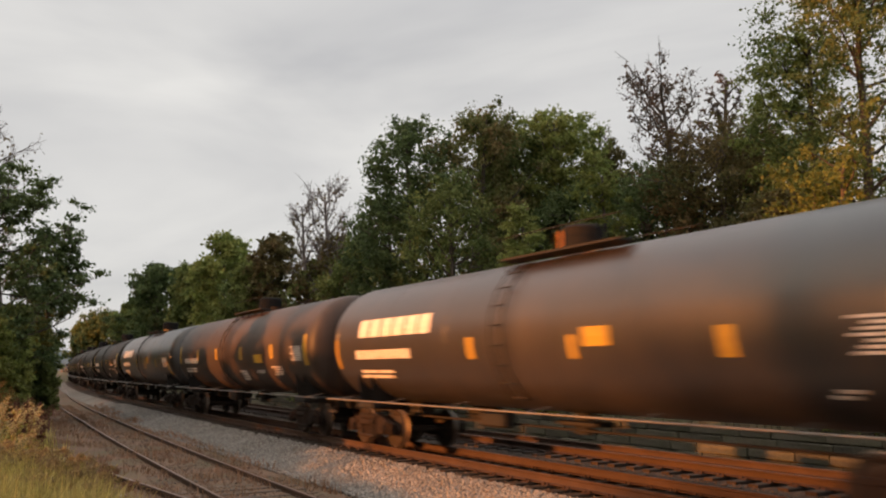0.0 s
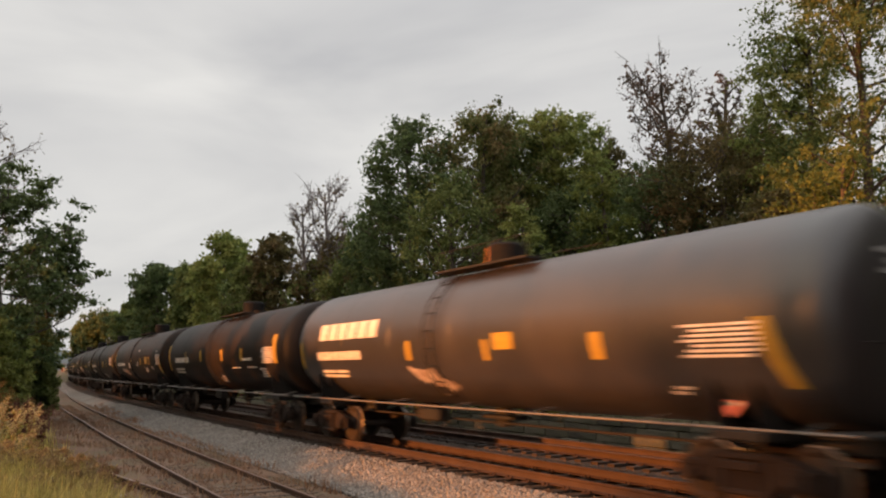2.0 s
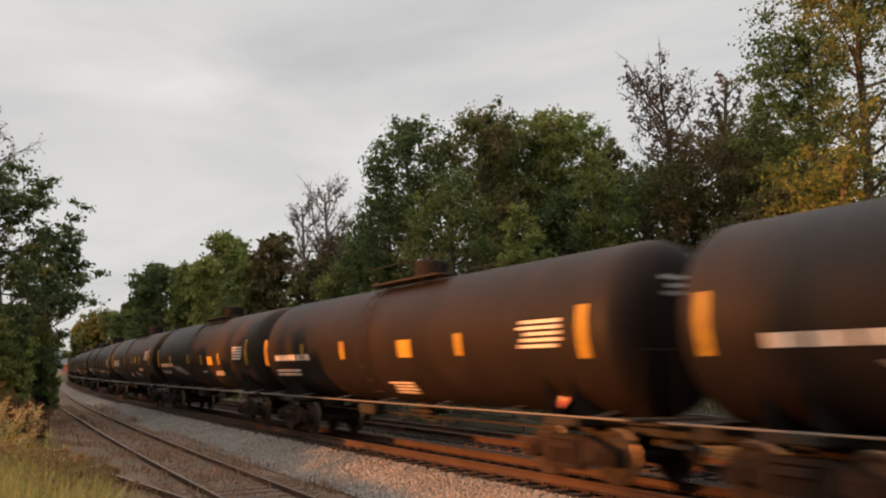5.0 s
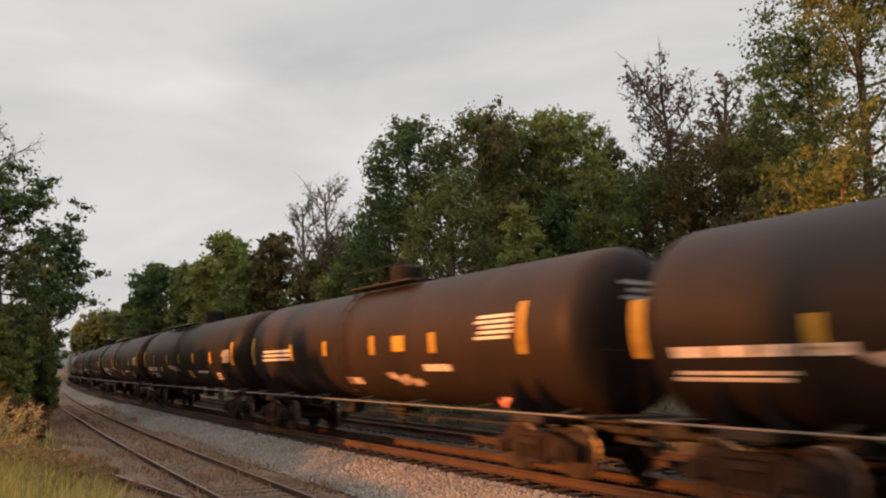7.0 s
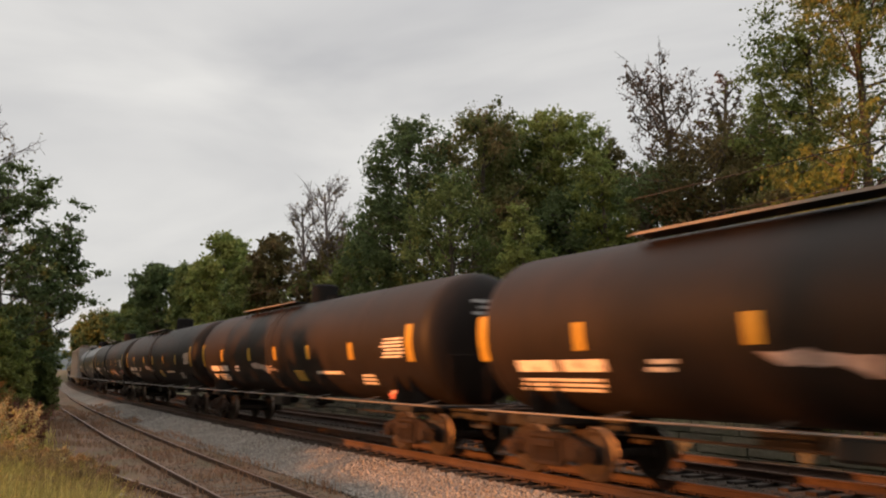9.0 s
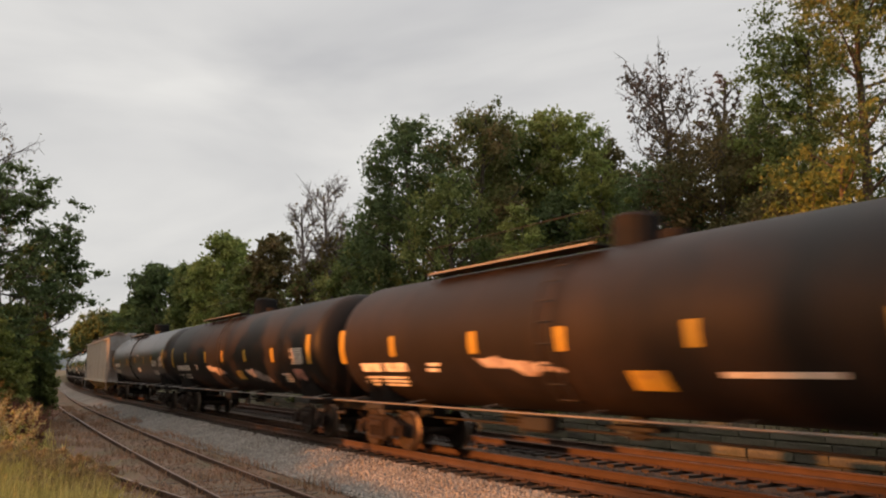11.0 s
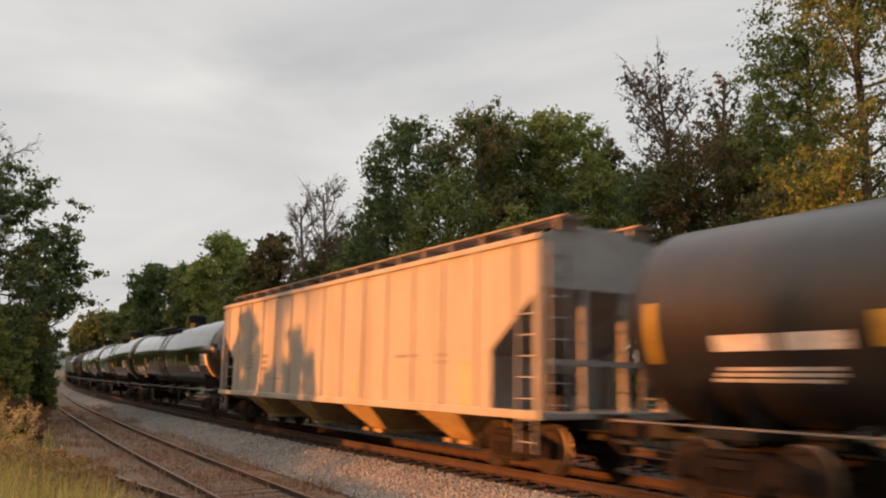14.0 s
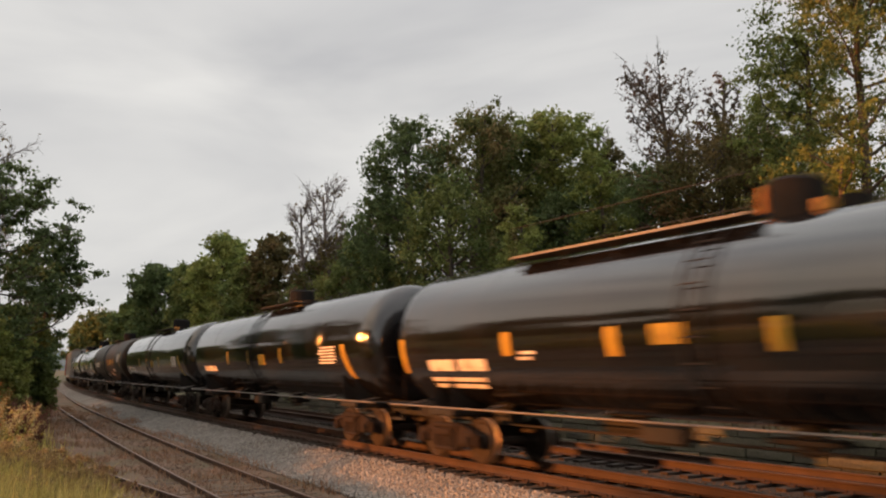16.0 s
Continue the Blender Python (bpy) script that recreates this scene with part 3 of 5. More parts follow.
    for y in (-0.98, 0.98):
        bm = bmesh.new()
        rod(bm, (xc - w / 2, y, zt + hi), (xc + w / 2, y, zt + hi), 0.009, 5)
        for k in range(3):
            x = xc + w * (k / 2 - 0.5)
            rod(bm, (x, y, zt - 0.06), (x, y, zt + hi), 0.009, 5)
        part("top_railing", bm, M_UNDER, root)
    lx, rr = 0.75, r + 0.09          # ladder up the middle of the barrel
    rail = None
    for dx in (-0.21, 0.21):
        lv, lf = [], []
        limb_tube(lv, lf, [np.array((lx + dx, rr * math.cos(-0.95 + k * 0.24), zc + rr * math.sin(-0.95 + k * 0.24))) for k in range(9)], 0.02, 0.02, 5)
        rail = new("ladder_rail", raw_mesh("ladder_rail", lv, lf, [M_UNDER]))
        rail.parent = root
    for k in range(8):
        a0 = -0.9 + k * 0.24
        bm = bmesh.new()
        rod(bm, (lx - 0.21, rr * math.cos(a0), zc + rr * math.sin(a0)), (lx + 0.21, rr * math.cos(a0), zc + rr * math.sin(a0)), 0.014, 5)
        part("rung", bm, M_UNDER, rail)
    for k, (y0, y1) in enumerate(((-0.42, 0.46), (-0.36, 0.30), (-0.40, 0.44))):      # lettering on the dished end
        bm = bmesh.new()
        grid = []
        for z in (zc + 0.80 - 0.14 * k, zc + 0.87 - 0.14 * k):
            row = []
            for q in range(7):
                y = y0 + (y1 - y0) * q / 6
                row.append(bm.verts.new((-half + head_depth(math.hypot(y, z - zc), r, HEAD) - 0.008, y, z)))
            grid.append(row)
        for q in range(6):
            bm.faces.new((grid[0][q], grid[1][q], grid[1][q + 1], grid[0][q + 1]))
        part("head_lettering", bm, M_DULL, root, "dull white lettering on the tank end")
    for mk in marks:
        kind, x0, x1, z0, z1 = mk[:5]
        bm = bmesh.new()
        if kind in ("lines", "logo", "text"):
            n = int(mk[5]) if len(mk) > 5 else 3
            for k in range(n):
                if kind == "lines":
                    a, b = z0 + (z1 - z0) * k / n, z0 + (z1 - z0) * (k + 0.55) / n
                    wrap(bm, x0 + (0.12 if k == 0 else 0), x1 - (0.1 * ((k * 7) % 3)), a, b, r, zc)
                else:                 # one of a row of blocks, for a line of heavy characters
                    step = (x1 - x0) / n
                    wrap(bm, x0 + step * k, x0 + step * (k + 0.84), z0, z1, r, zc)
                part({"lines": "lettering_bar", "logo": "logo_block", "text": "lettering_block"}[kind], bm, M_LOGO if kind == "logo" else M_WHITE, root)
                bm = bmesh.new()
            bm.free()
        elif kind == "tape":
            wrap(bm, x0, x1, z0, z1, r, zc, lean=mk[5] if len(mk) > 5 else 0.0)
            part("reflector_tape", bm, M_YELLOW, root, "yellow reflective tape")
        elif kind == "panel":
            wrap(bm, x0, x1, z0, z1, r, zc, lift=0.014)
            part("yellow_panel", bm, M_YELLOW, root, "yellow rectangular sign panel")
        elif kind == "graffiti":
            cols = []
            for k in range(23):
                f = k / 22
                body = (0.25 + 0.75 * math.sin(math.pi * f) ** 0.6) * (0.75 + 0.5 * noise.noise(Vector((k * 0.7, x0, 0))))
                mid = 0.5 + 0.22 * noise.noise(Vector((k * 0.25, 0, x0 * 3))) + (f - 0.5) * 0.45
                lo, hi = max(0.0, mid - body * 0.36), min(1.0, mid + body * 0.36)
                col = []
                for q in range(4):
                    a = math.asin((z0 + (z1 - z0) * (lo + (hi - lo) * q / 3) - zc) / r)
                    col.append(bm.verts.new((x0 + (x1 - x0) * f + 0.03 * q, (r + 0.006) * math.cos(a), zc + (r + 0.006) * math.sin(a))))
                cols.append(col)
            for ca, cb in zip(cols, cols[1:]):
                for q in range(3):
                    bm.faces.new((ca[q], cb[q], cb[q + 1], ca[q + 1]))
            bmesh.ops.recalc_face_normals(bm, faces=bm.faces)
            part("graffiti", bm, M_GRAF, root, "faded white graffiti shapes")
        elif kind == "pink":
            wrap(bm, x0, x1, z0, z1, r, zc, lift=0.005)
            part("faded_red_sign", bm, M_FADED, root, "faded red painted block")
        elif kind == "placard":
            a = math.asin((z0 - zc) / r)
            bm.free()
            bm = bmesh.new()
            mm = Matrix.Translation((x0, (r + 0.06) * math.cos(a), z0)) @ Matrix.Rotation(radians(45), 4, "Y")
            box(bm, (0, 0, 0), (0.28, 0.03, 0.28), m=mm)
            holder = part("hazard_placard", bm, M_PINK, root, "red and white diamond placard")
            bm = bmesh.new()
            box(bm, (0, 0.018, 0), (0.29, 0.01, 0.06), m=mm @ Matrix.Rotation(radians(-45), 4, "Y"))
            part("placard_band", bm, M_WHITE, holder)
            bm = bmesh.new()
            box(bm, (x0, (r - 0.2) * math.cos(a), z0), (0.06, 0.5, 0.06))
            part("placard_bracket", bm, M_UNDER, root)
    return root


def hopper_car(label, mat=None, end_mat=None, body=19.5, outlets=True):
    mat, end_mat = mat or M_HOP, end_mat or M_HOP_END
    root = tagged(new("covered_hopper_car"), label, "hopper car", "cars of the freight train")
    half, w, ze, zs = body / 2, 1.585, 4.30, 1.10
    cut = 1.5           # length of the open end under the slope sheet
    for sy in (-1, 1):
        bm = bmesh.new()
        pts = [(-half, ze), (half, ze), (half, 3.4), (half - cut, 2.3), (half - cut, zs), (-half + cut, zs), (-half + cut, 2.3), (-half, 3.4)]
        a = [bm.verts.new((x, sy * w, z)) for x, z in pts]
        b = [bm.verts.new((x, sy * (w - 0.06), z)) for x, z in pts]
        bm.faces.new(a), bm.faces.new(b)
        for i in range(8):
            bm.faces.new((a[i], a[(i + 1) % 8], b[(i + 1) % 8], b[i]))
        bmesh.ops.recalc_face_normals(bm, faces=bm.faces)
        part("side_wall", bm, mat, root)
        for k in range(15):
            x = -half + 0.75 + (body - 1.5) * k / 14
            top, low = ze - 0.04, zs + 0.12
            if abs(x) > half - cut:
                low = 2.3 + (abs(x) - half + cut) / cut * 1.1 + 0.05
            bm = bmesh.new()
            box(bm, (x, sy * (w + 0.022), (top + low) / 2), (0.13, 0.05, top - low), bevel=0.012)
            part("side_post", bm, mat, root)
        bm = bmesh.new()
        box(bm, (0, sy * (w + 0.01), zs + 0.02), (body + 0.1, 0.10, 0.16), bevel=0.015)
        part("side_sill", bm, mat, root)
        bm = bmesh.new()
        box(bm, (0, sy * (w + 0.012), ze + 0.01), (body + 0.06, 0.11, 0.12), bevel=0.015)
        part("top_chord", bm, mat, root)
    bm = bmesh.new()
    for k in range(8):           # arched roof
        a0, a1 = -w + 2 * w * k / 8, -w + 2 * w * (k + 1) / 8
        z0, z1 = ze + 0.05 + 0.26 * (1 - (a0 / w) ** 2), ze + 0.05 + 0.26 * (1 - (a1 / w) ** 2)
        bm.faces.new([bm.verts.new(p) for p in ((-half, a0, z0), (half, a0, z0), (half, a1, z1), (-half, a1, z1))])
    for sx in (-half, half):
        vs = [bm.verts.new((sx, -w + 2 * w * k / 8, ze + 0.05 + 0.26 * (1 - (-1 + k / 4) ** 2))) for k in range(9)]
        bm.faces.new(vs)
    part("roof", bm, end_mat, root)
    for y in (-0.92, 0.92):
        bm = bmesh.new()
        for k in range(3):
            box(bm, (0, y + (k - 1) * 0.2, ze + 0.42), (body + 0.4, 0.15, 0.04))
        for k in range(17):
            box(bm, (-half + body * k / 16, y, ze + 0.30), (0.07, 0.55, 0.22))
        part("running_board", bm, M_WALKWAY, root, "rusty steel roof walkway")
    bm = bmesh.new()
    for k in range(6):
        box(bm, (-half + body * (k + 0.5) / 6, 0, ze + 0.38), (2.2, 0.62, 0.12), bevel=0.03)
    part("roof_hatch", bm, end_mat, root)
    for sx in (-1, 1):
        bm = bmesh.new()
        p = [(sx * half, 3.4), (sx * (half - cut - 0.3), 2.2)]
        for (y0, y1) in ((-w + 0.06, w - 0.06),):
            f1 = [bm.verts.new(q) for q in ((p[0][0], y0, ze + 0.05), (p[0][0], y1, ze + 0.05), (p[0][0], y1, p[0][1]), (p[0][0], y0, p[0][1]))]
            bm.faces.new(f1)
            f2 = [bm.verts.new(q) for q in ((p[1][0], y1, p[1][1]), (p[1][0], y0, p[1][1]))]
            bm.faces.new((f1[3], f1[2], f2[0], f2[1]))
            f3 = [bm.verts.new(q) for q in ((p[1][0], y1, zs), (p[1][0], y0, zs))]
            bm.faces.new((f2[1], f2[0], f3[0], f3[1]))
        part("slope_sheet", bm, end_mat, root)
        for y in (-w + 0.04, w - 0.04, -0.5, 0.5):
            bm = bmesh.new()
            box(bm, (sx * (half - 0.08), y, (3.45 + zs) / 2), (0.14, 0.10, 3.45 - zs), bevel=0.015)
            part("end_post", bm, end_mat if abs(y) < 1 else mat, root)
        bm = bmesh.new()
        box(bm, (sx * (half - cut / 2), 0, zs), (cut, 2 * w - 0.2, 0.12), bevel=0.02)
        box(bm, (sx * (half - 0.06), 0, 2.05), (0.08, 2 * w - 0.2, 0.10))
        part("end_sill", bm, end_mat, root)
        for sy in (-1, 1):
            bm = bmesh.new()
            ladder(bm, sx * (half - 0.42), sy * (w - 0.02), 0.45, 3.5, 0.5, steps=8)
            part("ladder", bm, end_mat, root)
            bm = bmesh.new()
            ladder(bm, sx * (half + 0.05), sy * (w - 0.4), 1.1, 4.2, 0.45, steps=8, along="y")
            part("end_ladder", bm, end_mat, root)
        bm = bmesh.new()
        rod(bm, (sx * (half - 1.3), -0.5, 1.65), (sx * (half - 1.3), 0.5, 1.65), 0.22, 12)
        box(bm, (sx * (half - 0.9), 0.4, 1.3), (0.5, 0.4, 0.3), bevel=0.04)
        part("brake_reservoir", bm, M_UNDER, root)
    bm = bmesh.new()
    box(bm, (0, 0, 0.98), (body + 0.6, 0.5, 0.32), bevel=0.02)
    part("centre_sill", bm, M_UNDER, root)
    if outlets:
        for k in range(4):
            x = -6.05 + 4.05 * k
            bm = bmesh.new()
            top = [bm.verts.new((x + dx * 0.85, dy * 1.5, 1.06)) for dx, dy in ((-1, -1), (1, -1), (1, 1), (-1, 1))]
            low = [bm.verts.new((x + dx * 0.42, dy * 0.75, 0.42)) for dx, dy in ((-1, -1), (1, -1), (1, 1), (-1, 1))]
            for i in range(4):
                bm.faces.new((top[i], top[(i + 1) % 4], low[(i + 1) % 4], low[i]))
            bm.faces.new(low)
            box(bm, (x, 0, 0.40), (1.0, 1.9, 0.10), bevel=0.02)
            bmesh.ops.recalc_face_normals(bm, faces=bm.faces)
            gate = part("outlet_hopper", bm, M_GATE, root, "ochre outlet hopper")
            bm = bmesh.new()
            rod(bm, (x, -0.95, 0.40), (x, 1.02, 0.40), 0.045, 8)
            box(bm, (x, 1.02, 0.40), (0.16, 0.06, 0.16), bevel=0.02)
            part("gate_shaft", bm, M_UNDER, gate)
    for x in (-half + 1.6, half - 1.6):
        truck(root, x)
    couplers(root, half + 0.75)
    for x0, x1, z0, z1, n in ((-5.4, -4.4, 2.18, 2.30, 1), (-6.6, -6.2, 2.02, 2.32, 2), (3.2, 4.2, 1.62, 1.7, 1), (6.1, 6.7, 1.95, 2.5, 4), (4.6, 5.3, 1.9, 2.5, 3)):
        bm = bmesh.new()
        for k in range(n):
            h = (z1 - z0) / n
            box(bm, ((x0 + x1) / 2, w + 0.004, z0 + h * (k + 0.4)), (x1 - x0, 0.008, h * 0.55))
        part("lettering", bm, M_STENCIL, root, "small grey stencilled lines")
    for x, z, wx, wz in ((-7.35, 1.62, 0.5, 0.9), (-2.2, 1.55, 0.3, 0.4), (6.95, 2.0, 0.25, 1.1)):
        bm = bmesh.new()
        box(bm, (x, w + 0.004, z), (wx, 0.008, wz))
        part("primer_patch", bm, M_PRIMER, root, "ochre primer patch")
    return root


def box_car(label):
    root = tagged(new("box_car"), label, "box car", "cars of the freight train")
    bm = bmesh.new()
    box(bm, (0, 0, 2.75), (15.6, 3.0, 3.3), bevel=0.05)
    part("body", bm, M_REDCAR, root)
    bm = bmesh.new()
    for k in range(15):
        box(bm, (-7.4 + k * 1.057, 1.53, 2.7), (0.12, 0.06, 3.0))
    part("side_ribs", bm, M_REDCAR, root)
    bm = bmesh.new()
    box(bm, (0, 1.57, 2.65), (2.6, 0.05, 2.9), bevel=0.02)
    part("sliding_door", bm, M_REDCAR, root)
    bm = bmesh.new()
    box(bm, (0, 0, 4.45), (15.7, 3.1, 0.12), bevel=0.05)
    part("roof", bm, M_HOP_END, root)
    bm = bmesh.new()
    box(bm, (0, 0, 1.0), (15.6, 2.6, 0.2), bevel=0.02)
    part("underframe", bm, M_UNDER, root)
    for x in (-6.0, 6.0):
        truck(root, x)
    couplers(root, 8.45)
    return root


# markings: kind, x0, x1, z0, z1 ...
ENDS = [("tape", -8.25, -7.95, 1.85, 3.0, 0.0), ("tape", 8.0, 8.3, 1.95, 3.05, 0.0)]
LOGO_MARKS = [("logo", 3.35, 6.95, 2.72, 3.16, 6), ("text", 4.3, 7.1, 2.18, 2.40, 9), ("lines", 5.3, 7.1, 1.72, 1.96, 2), ("tape", 1.6, 1.95, 2.13, 2.56),
              ("panel", -2.45, -1.42, 2.30, 2.62), ("tape", -1.45, -1.2, 2.1, 2.5), ("tape", -4.7, -4.3, 2.08, 2.52), ("lines", -7.6, -6.3, 2.08, 2.58, 7),
              ("tape", -8.15, -7.75, 1.67, 2.6, 0.3), ("placard", -6.72, 0, 1.44, 0), ("tape", 8.05, 8.28, 1.95, 2.7), ("lines", -6.2, -5.8, 1.55, 1.7, 2)]
LOGO_GRAF = LOGO_MARKS + [("graffiti", 0.2, 1.9, 1.44, 2.05)]
PLAIN_MARKS = [("text", 4.45, 7.3, 2.20, 2.37, 8), ("lines", 5.4, 7.5, 1.75, 1.98, 2), ("tape", 4.75, 5.1, 2.23, 2.68), ("tape", 1.9, 2.25, 2.20, 2.66),
               ("panel", -1.9, -0.9, 2.2, 2.6), ("tape", -3.9, -3.55, 2.2, 2.66), ("lines", -1.2, 0.0, 1.36, 1.66, 4), ("lines", -7.0, -5.8, 2.3, 2.85, 5),
               ("tape", -7.75, -7.4, 2.1, 3.0), ("placard", -6.3, 0, 1.40, 0), ("tape", 7.95, 8.3, 2.05, 2.9)]
BAR_MARKS = [("lines", 4.6, 7.3, 2.2, 2.6, 3), ("tape", 4.35, 4.65, 2.2, 2.68), ("tape", 1.72, 2.07, 2.3, 2.7), ("tape", -1.25, -0.9, 2.28, 2.74), ("panel", -2.94, -2.0, 2.34, 2.70),
             ("tape", -4.2, -3.83, 2.28, 2.72), ("text", -4.56, -3.44, 1.89, 2.03, 5), ("graffiti", -3.18, -1.54, 1.5, 1.9), ("text", 0.1, 1.0, 1.56, 1.72, 3), ("lines", -6.96, -5.73, 2.5, 3.02, 5),
             ("tape", -7.4, -7.1, 2.2, 3.18), ("placard", -5.8, 0, 1.34, 0), ("tape", 7.95, 8.3, 2.1, 3.0)]
LONG_MARKS = [("tape", 9.03, 9.45, 2.08, 2.95), ("text", 6.0, 8.5, 1.88, 2.08, 2), ("lines", 6.2, 8.5, 1.54, 1.8, 3), ("tape", 6.3, 6.66, 2.23, 2.7), ("lines", 4.5, 5.1, 1.88, 2.12, 2), ("tape", 2.9, 3.3, 2.24, 2.68),
              ("graffiti", 0.45, 3.0, 1.80, 2.2), ("tape", 0.2, 0.6, 2.23, 2.66), ("panel", -2.05, -0.8, 1.6, 1.9), ("tape", -2.67, -2.3, 2.23, 2.63), ("text", -4.6, -2.5, 1.8, 1.88, 1),
              ("tape", -5.7, -5.3, 2.18, 2.62), ("lines", -6.5, -5.6, 1.55, 1.84, 3), ("placard", -6.8, 0, 1.38, 0), ("lines", -8.4, -7.3, 2.2, 2.7, 6), ("tape", -8.95, -8.5, 2.1, 2.95)]
BLOB_MARKS = [("tape", 8.0, 8.4, 2.08, 2.98), ("text", 4.85, 7.7, 2.08, 2.23, 4), ("lines", 5.7, 7.7, 1.75, 1.93, 2), ("tape", 5.12, 5.5, 2.15, 2.6), ("graffiti", 2.3, 4.7, 1.67, 2.2),
              ("tape", 1.4, 1.78, 2.18, 2.61), ("tape", -1.04, -0.66, 2.13, 2.55), ("panel", -2.9, -1.6, 2.13, 2.46), ("text", -1.34, -0.49, 1.82, 1.88, 1), ("tape", -3.8, -3.4, 2.13, 2.55),
              ("lines", -3.92, -2.57, 1.72, 1.9, 3), ("lines", -6.8, -5.6, 2.3, 2.8, 5), ("tape", -7.5, -7.2, 2.1, 3.0), ("placard", -5.9, 0, 1.36, 0)]
SLATE_MARKS = [("text", 6.1, 8.2, 2.16, 2.38, 2), ("lines", 6.3, 8.2, 1.75, 1.98, 3), ("tape", 5.4, 5.85, 2.18, 2.6), ("tape", 2.5, 2.85, 2.23, 2.7), ("tape", -0.76, -0.41, 2.28, 2.7),
               ("text", -2.14, -0.9, 1.84, 2.08, 1), ("tape", -3.73, -3.4, 2.28, 2.7), ("tape", -6.22, -5.87, 2.23, 2.7), ("lines", -7.48, -6.1, 2.13, 2.46, 4), ("lines", -7.45, -5.93, 1.7, 1.93, 4),
               ("lines", -9.0, -8.0, 2.12, 2.62, 6), ("tape", -9.4, -9.0, 2.03, 2.95), ("placard", -8.2, 0, 1.34, 0), ("text", -1.7, -1.4, 2.72, 2.82, 1), ("tape", 9.0, 9.3, 2.0, 2.9)]
BLACK_MARKS = [("text", 6.0, 8.3, 1.9, 2.13, 2), ("lines", 6.2, 8.4, 1.55, 1.82, 2), ("tape", 5.0, 5.4, 2.18, 2.62), ("lines", 4.4, 4.9, 2.1, 2.3, 2), ("tape", 2.2, 2.6, 2.13, 2.6),
               ("panel", 0.7, 1.75, 2.29, 2.6), ("tape", -0.8, -0.4, 2.15, 2.6), ("tape", -3.0, -2.6, 2.13, 2.6), ("tape", -5.3, -4.9, 2.13, 2.6), ("text", -6.9, -5.1, 1.88, 2.12, 2),
               ("lines", -8.7, -7.4, 2.13, 2.62, 7), ("tape", -9.05, -8.5, 1.67, 2.55, 0.35), ("placard", -7.6, 0, 1.41, 0), ("tape", 9.0, 9.3, 1.85, 2.6)]
BLACK_SHORT = [("text", 5.4, 7.3, 1.9, 2.1, 4), ("tape", 3.4, 3.7, 2.15, 2.6), ("tape", 1.0, 1.3, 2.15, 2.6), ("panel", -0.9, 0.1, 2.1, 2.45), ("tape", -2.4, -2.1, 2.15, 2.6),
               ("lines", -6.6, -5.4, 2.1, 2.6, 6), ("tape", -7.6, -7.2, 1.7, 2.6, 0.3), ("placard", -6.3, 0, 1.4, 0)]
SOOT_MARKS = [("tape", 8.1, 8.5, 1.9, 3.1), ("text", 4.45, 7.05, 2.26, 2.48, 6), ("tape", 4.75, 5.1, 2.22, 2.72), ("lines", 5.55, 7.35, 1.79, 2.05, 2), ("tape", 2.05, 2.4, 2.27, 2.73),
              ("tape", -1.25, -0.85, 2.27, 2.71), ("tape", -3.9, -3.5, 2.25, 2.7), ("text", -4.85, -3.75, 2.25, 2.34, 3), ("text", -3.35, -2.15, 1.98, 2.02, 1), ("text", -5.25, -4.05, 1.99, 2.03, 1),
              ("lines", -0.65, 0.05, 1.47, 1.72, 3), ("lines", -7.2, -5.95, 2.15, 2.69, 9), ("tape", -7.7, -7.1, 2.13, 3.06), ("lines", -6.25, -5.55, 1.69, 2.01, 4), ("placard", -6.25, 0, 1.44, 0)]
DAUB_MARKS = [("text", 4.06, 7.26, 2.19, 2.38, 5), ("tape", 1.0, 1.4, 2.2, 2.66), ("lines", 1.66, 2.56, 2.08, 2.41, 3), ("lines", -1.44, -0.84, 2.16, 2.44, 3), ("tape", -2.4, -2.0, 2.22, 2.63),
              ("panel", -4.8, -3.4, 2.27, 2.65), ("tape", -5.3, -4.9, 2.2, 2.63), ("lines", -4.34, -3.54, 1.83, 2.08, 4), ("graffiti", -6.34, -5.64, 1.9, 2.2), ("graffiti", 3.0, 5.6, 1.6, 2.1),
              ("lines", -8.24, -7.04, 2.21, 2.77, 8), ("tape", -8.6, -8.1, 1.78, 2.65, 0.3), ("placard", -7.24, 0, 1.52, 0), ("text", -1.74, -1.14, 3.0, 3.07, 1), ("text", -7.54, -7.04, 2.87, 2.92, 1), ("tape", 7.95, 8.3, 2.1, 3.0)]
BROWN_MARKS = [("tape", 7.7, 8.1, 2.17, 2.99), ("text", 4.84, 7.14, 2.21, 2.42, 6), ("tape", 4.5, 4.9, 2.3, 2.77), ("lines", 5.34, 7.24, 1.84, 2.05, 2), ("tape", 1.6, 2.0, 2.32, 2.76), ("tape", -1.7, -1.3, 2.28, 2.73),
               ("panel", -4.2, -2.8, 2.16, 2.44), ("tape", -5.15, -4.7, 2.28, 2.73), ("lines", -1.76, -0.96, 1.57, 1.93, 4), ("lines", -3.86, -2.96, 1.82, 1.93, 2), ("lines", -5.66, -4.76, 1.76, 2.06, 4),
               ("lines", -7.66, -6.76, 2.2, 2.66, 7), ("tape", -8.2, -7.75, 2.05, 2.95), ("placard", -7.0, 0, 1.42, 0)]
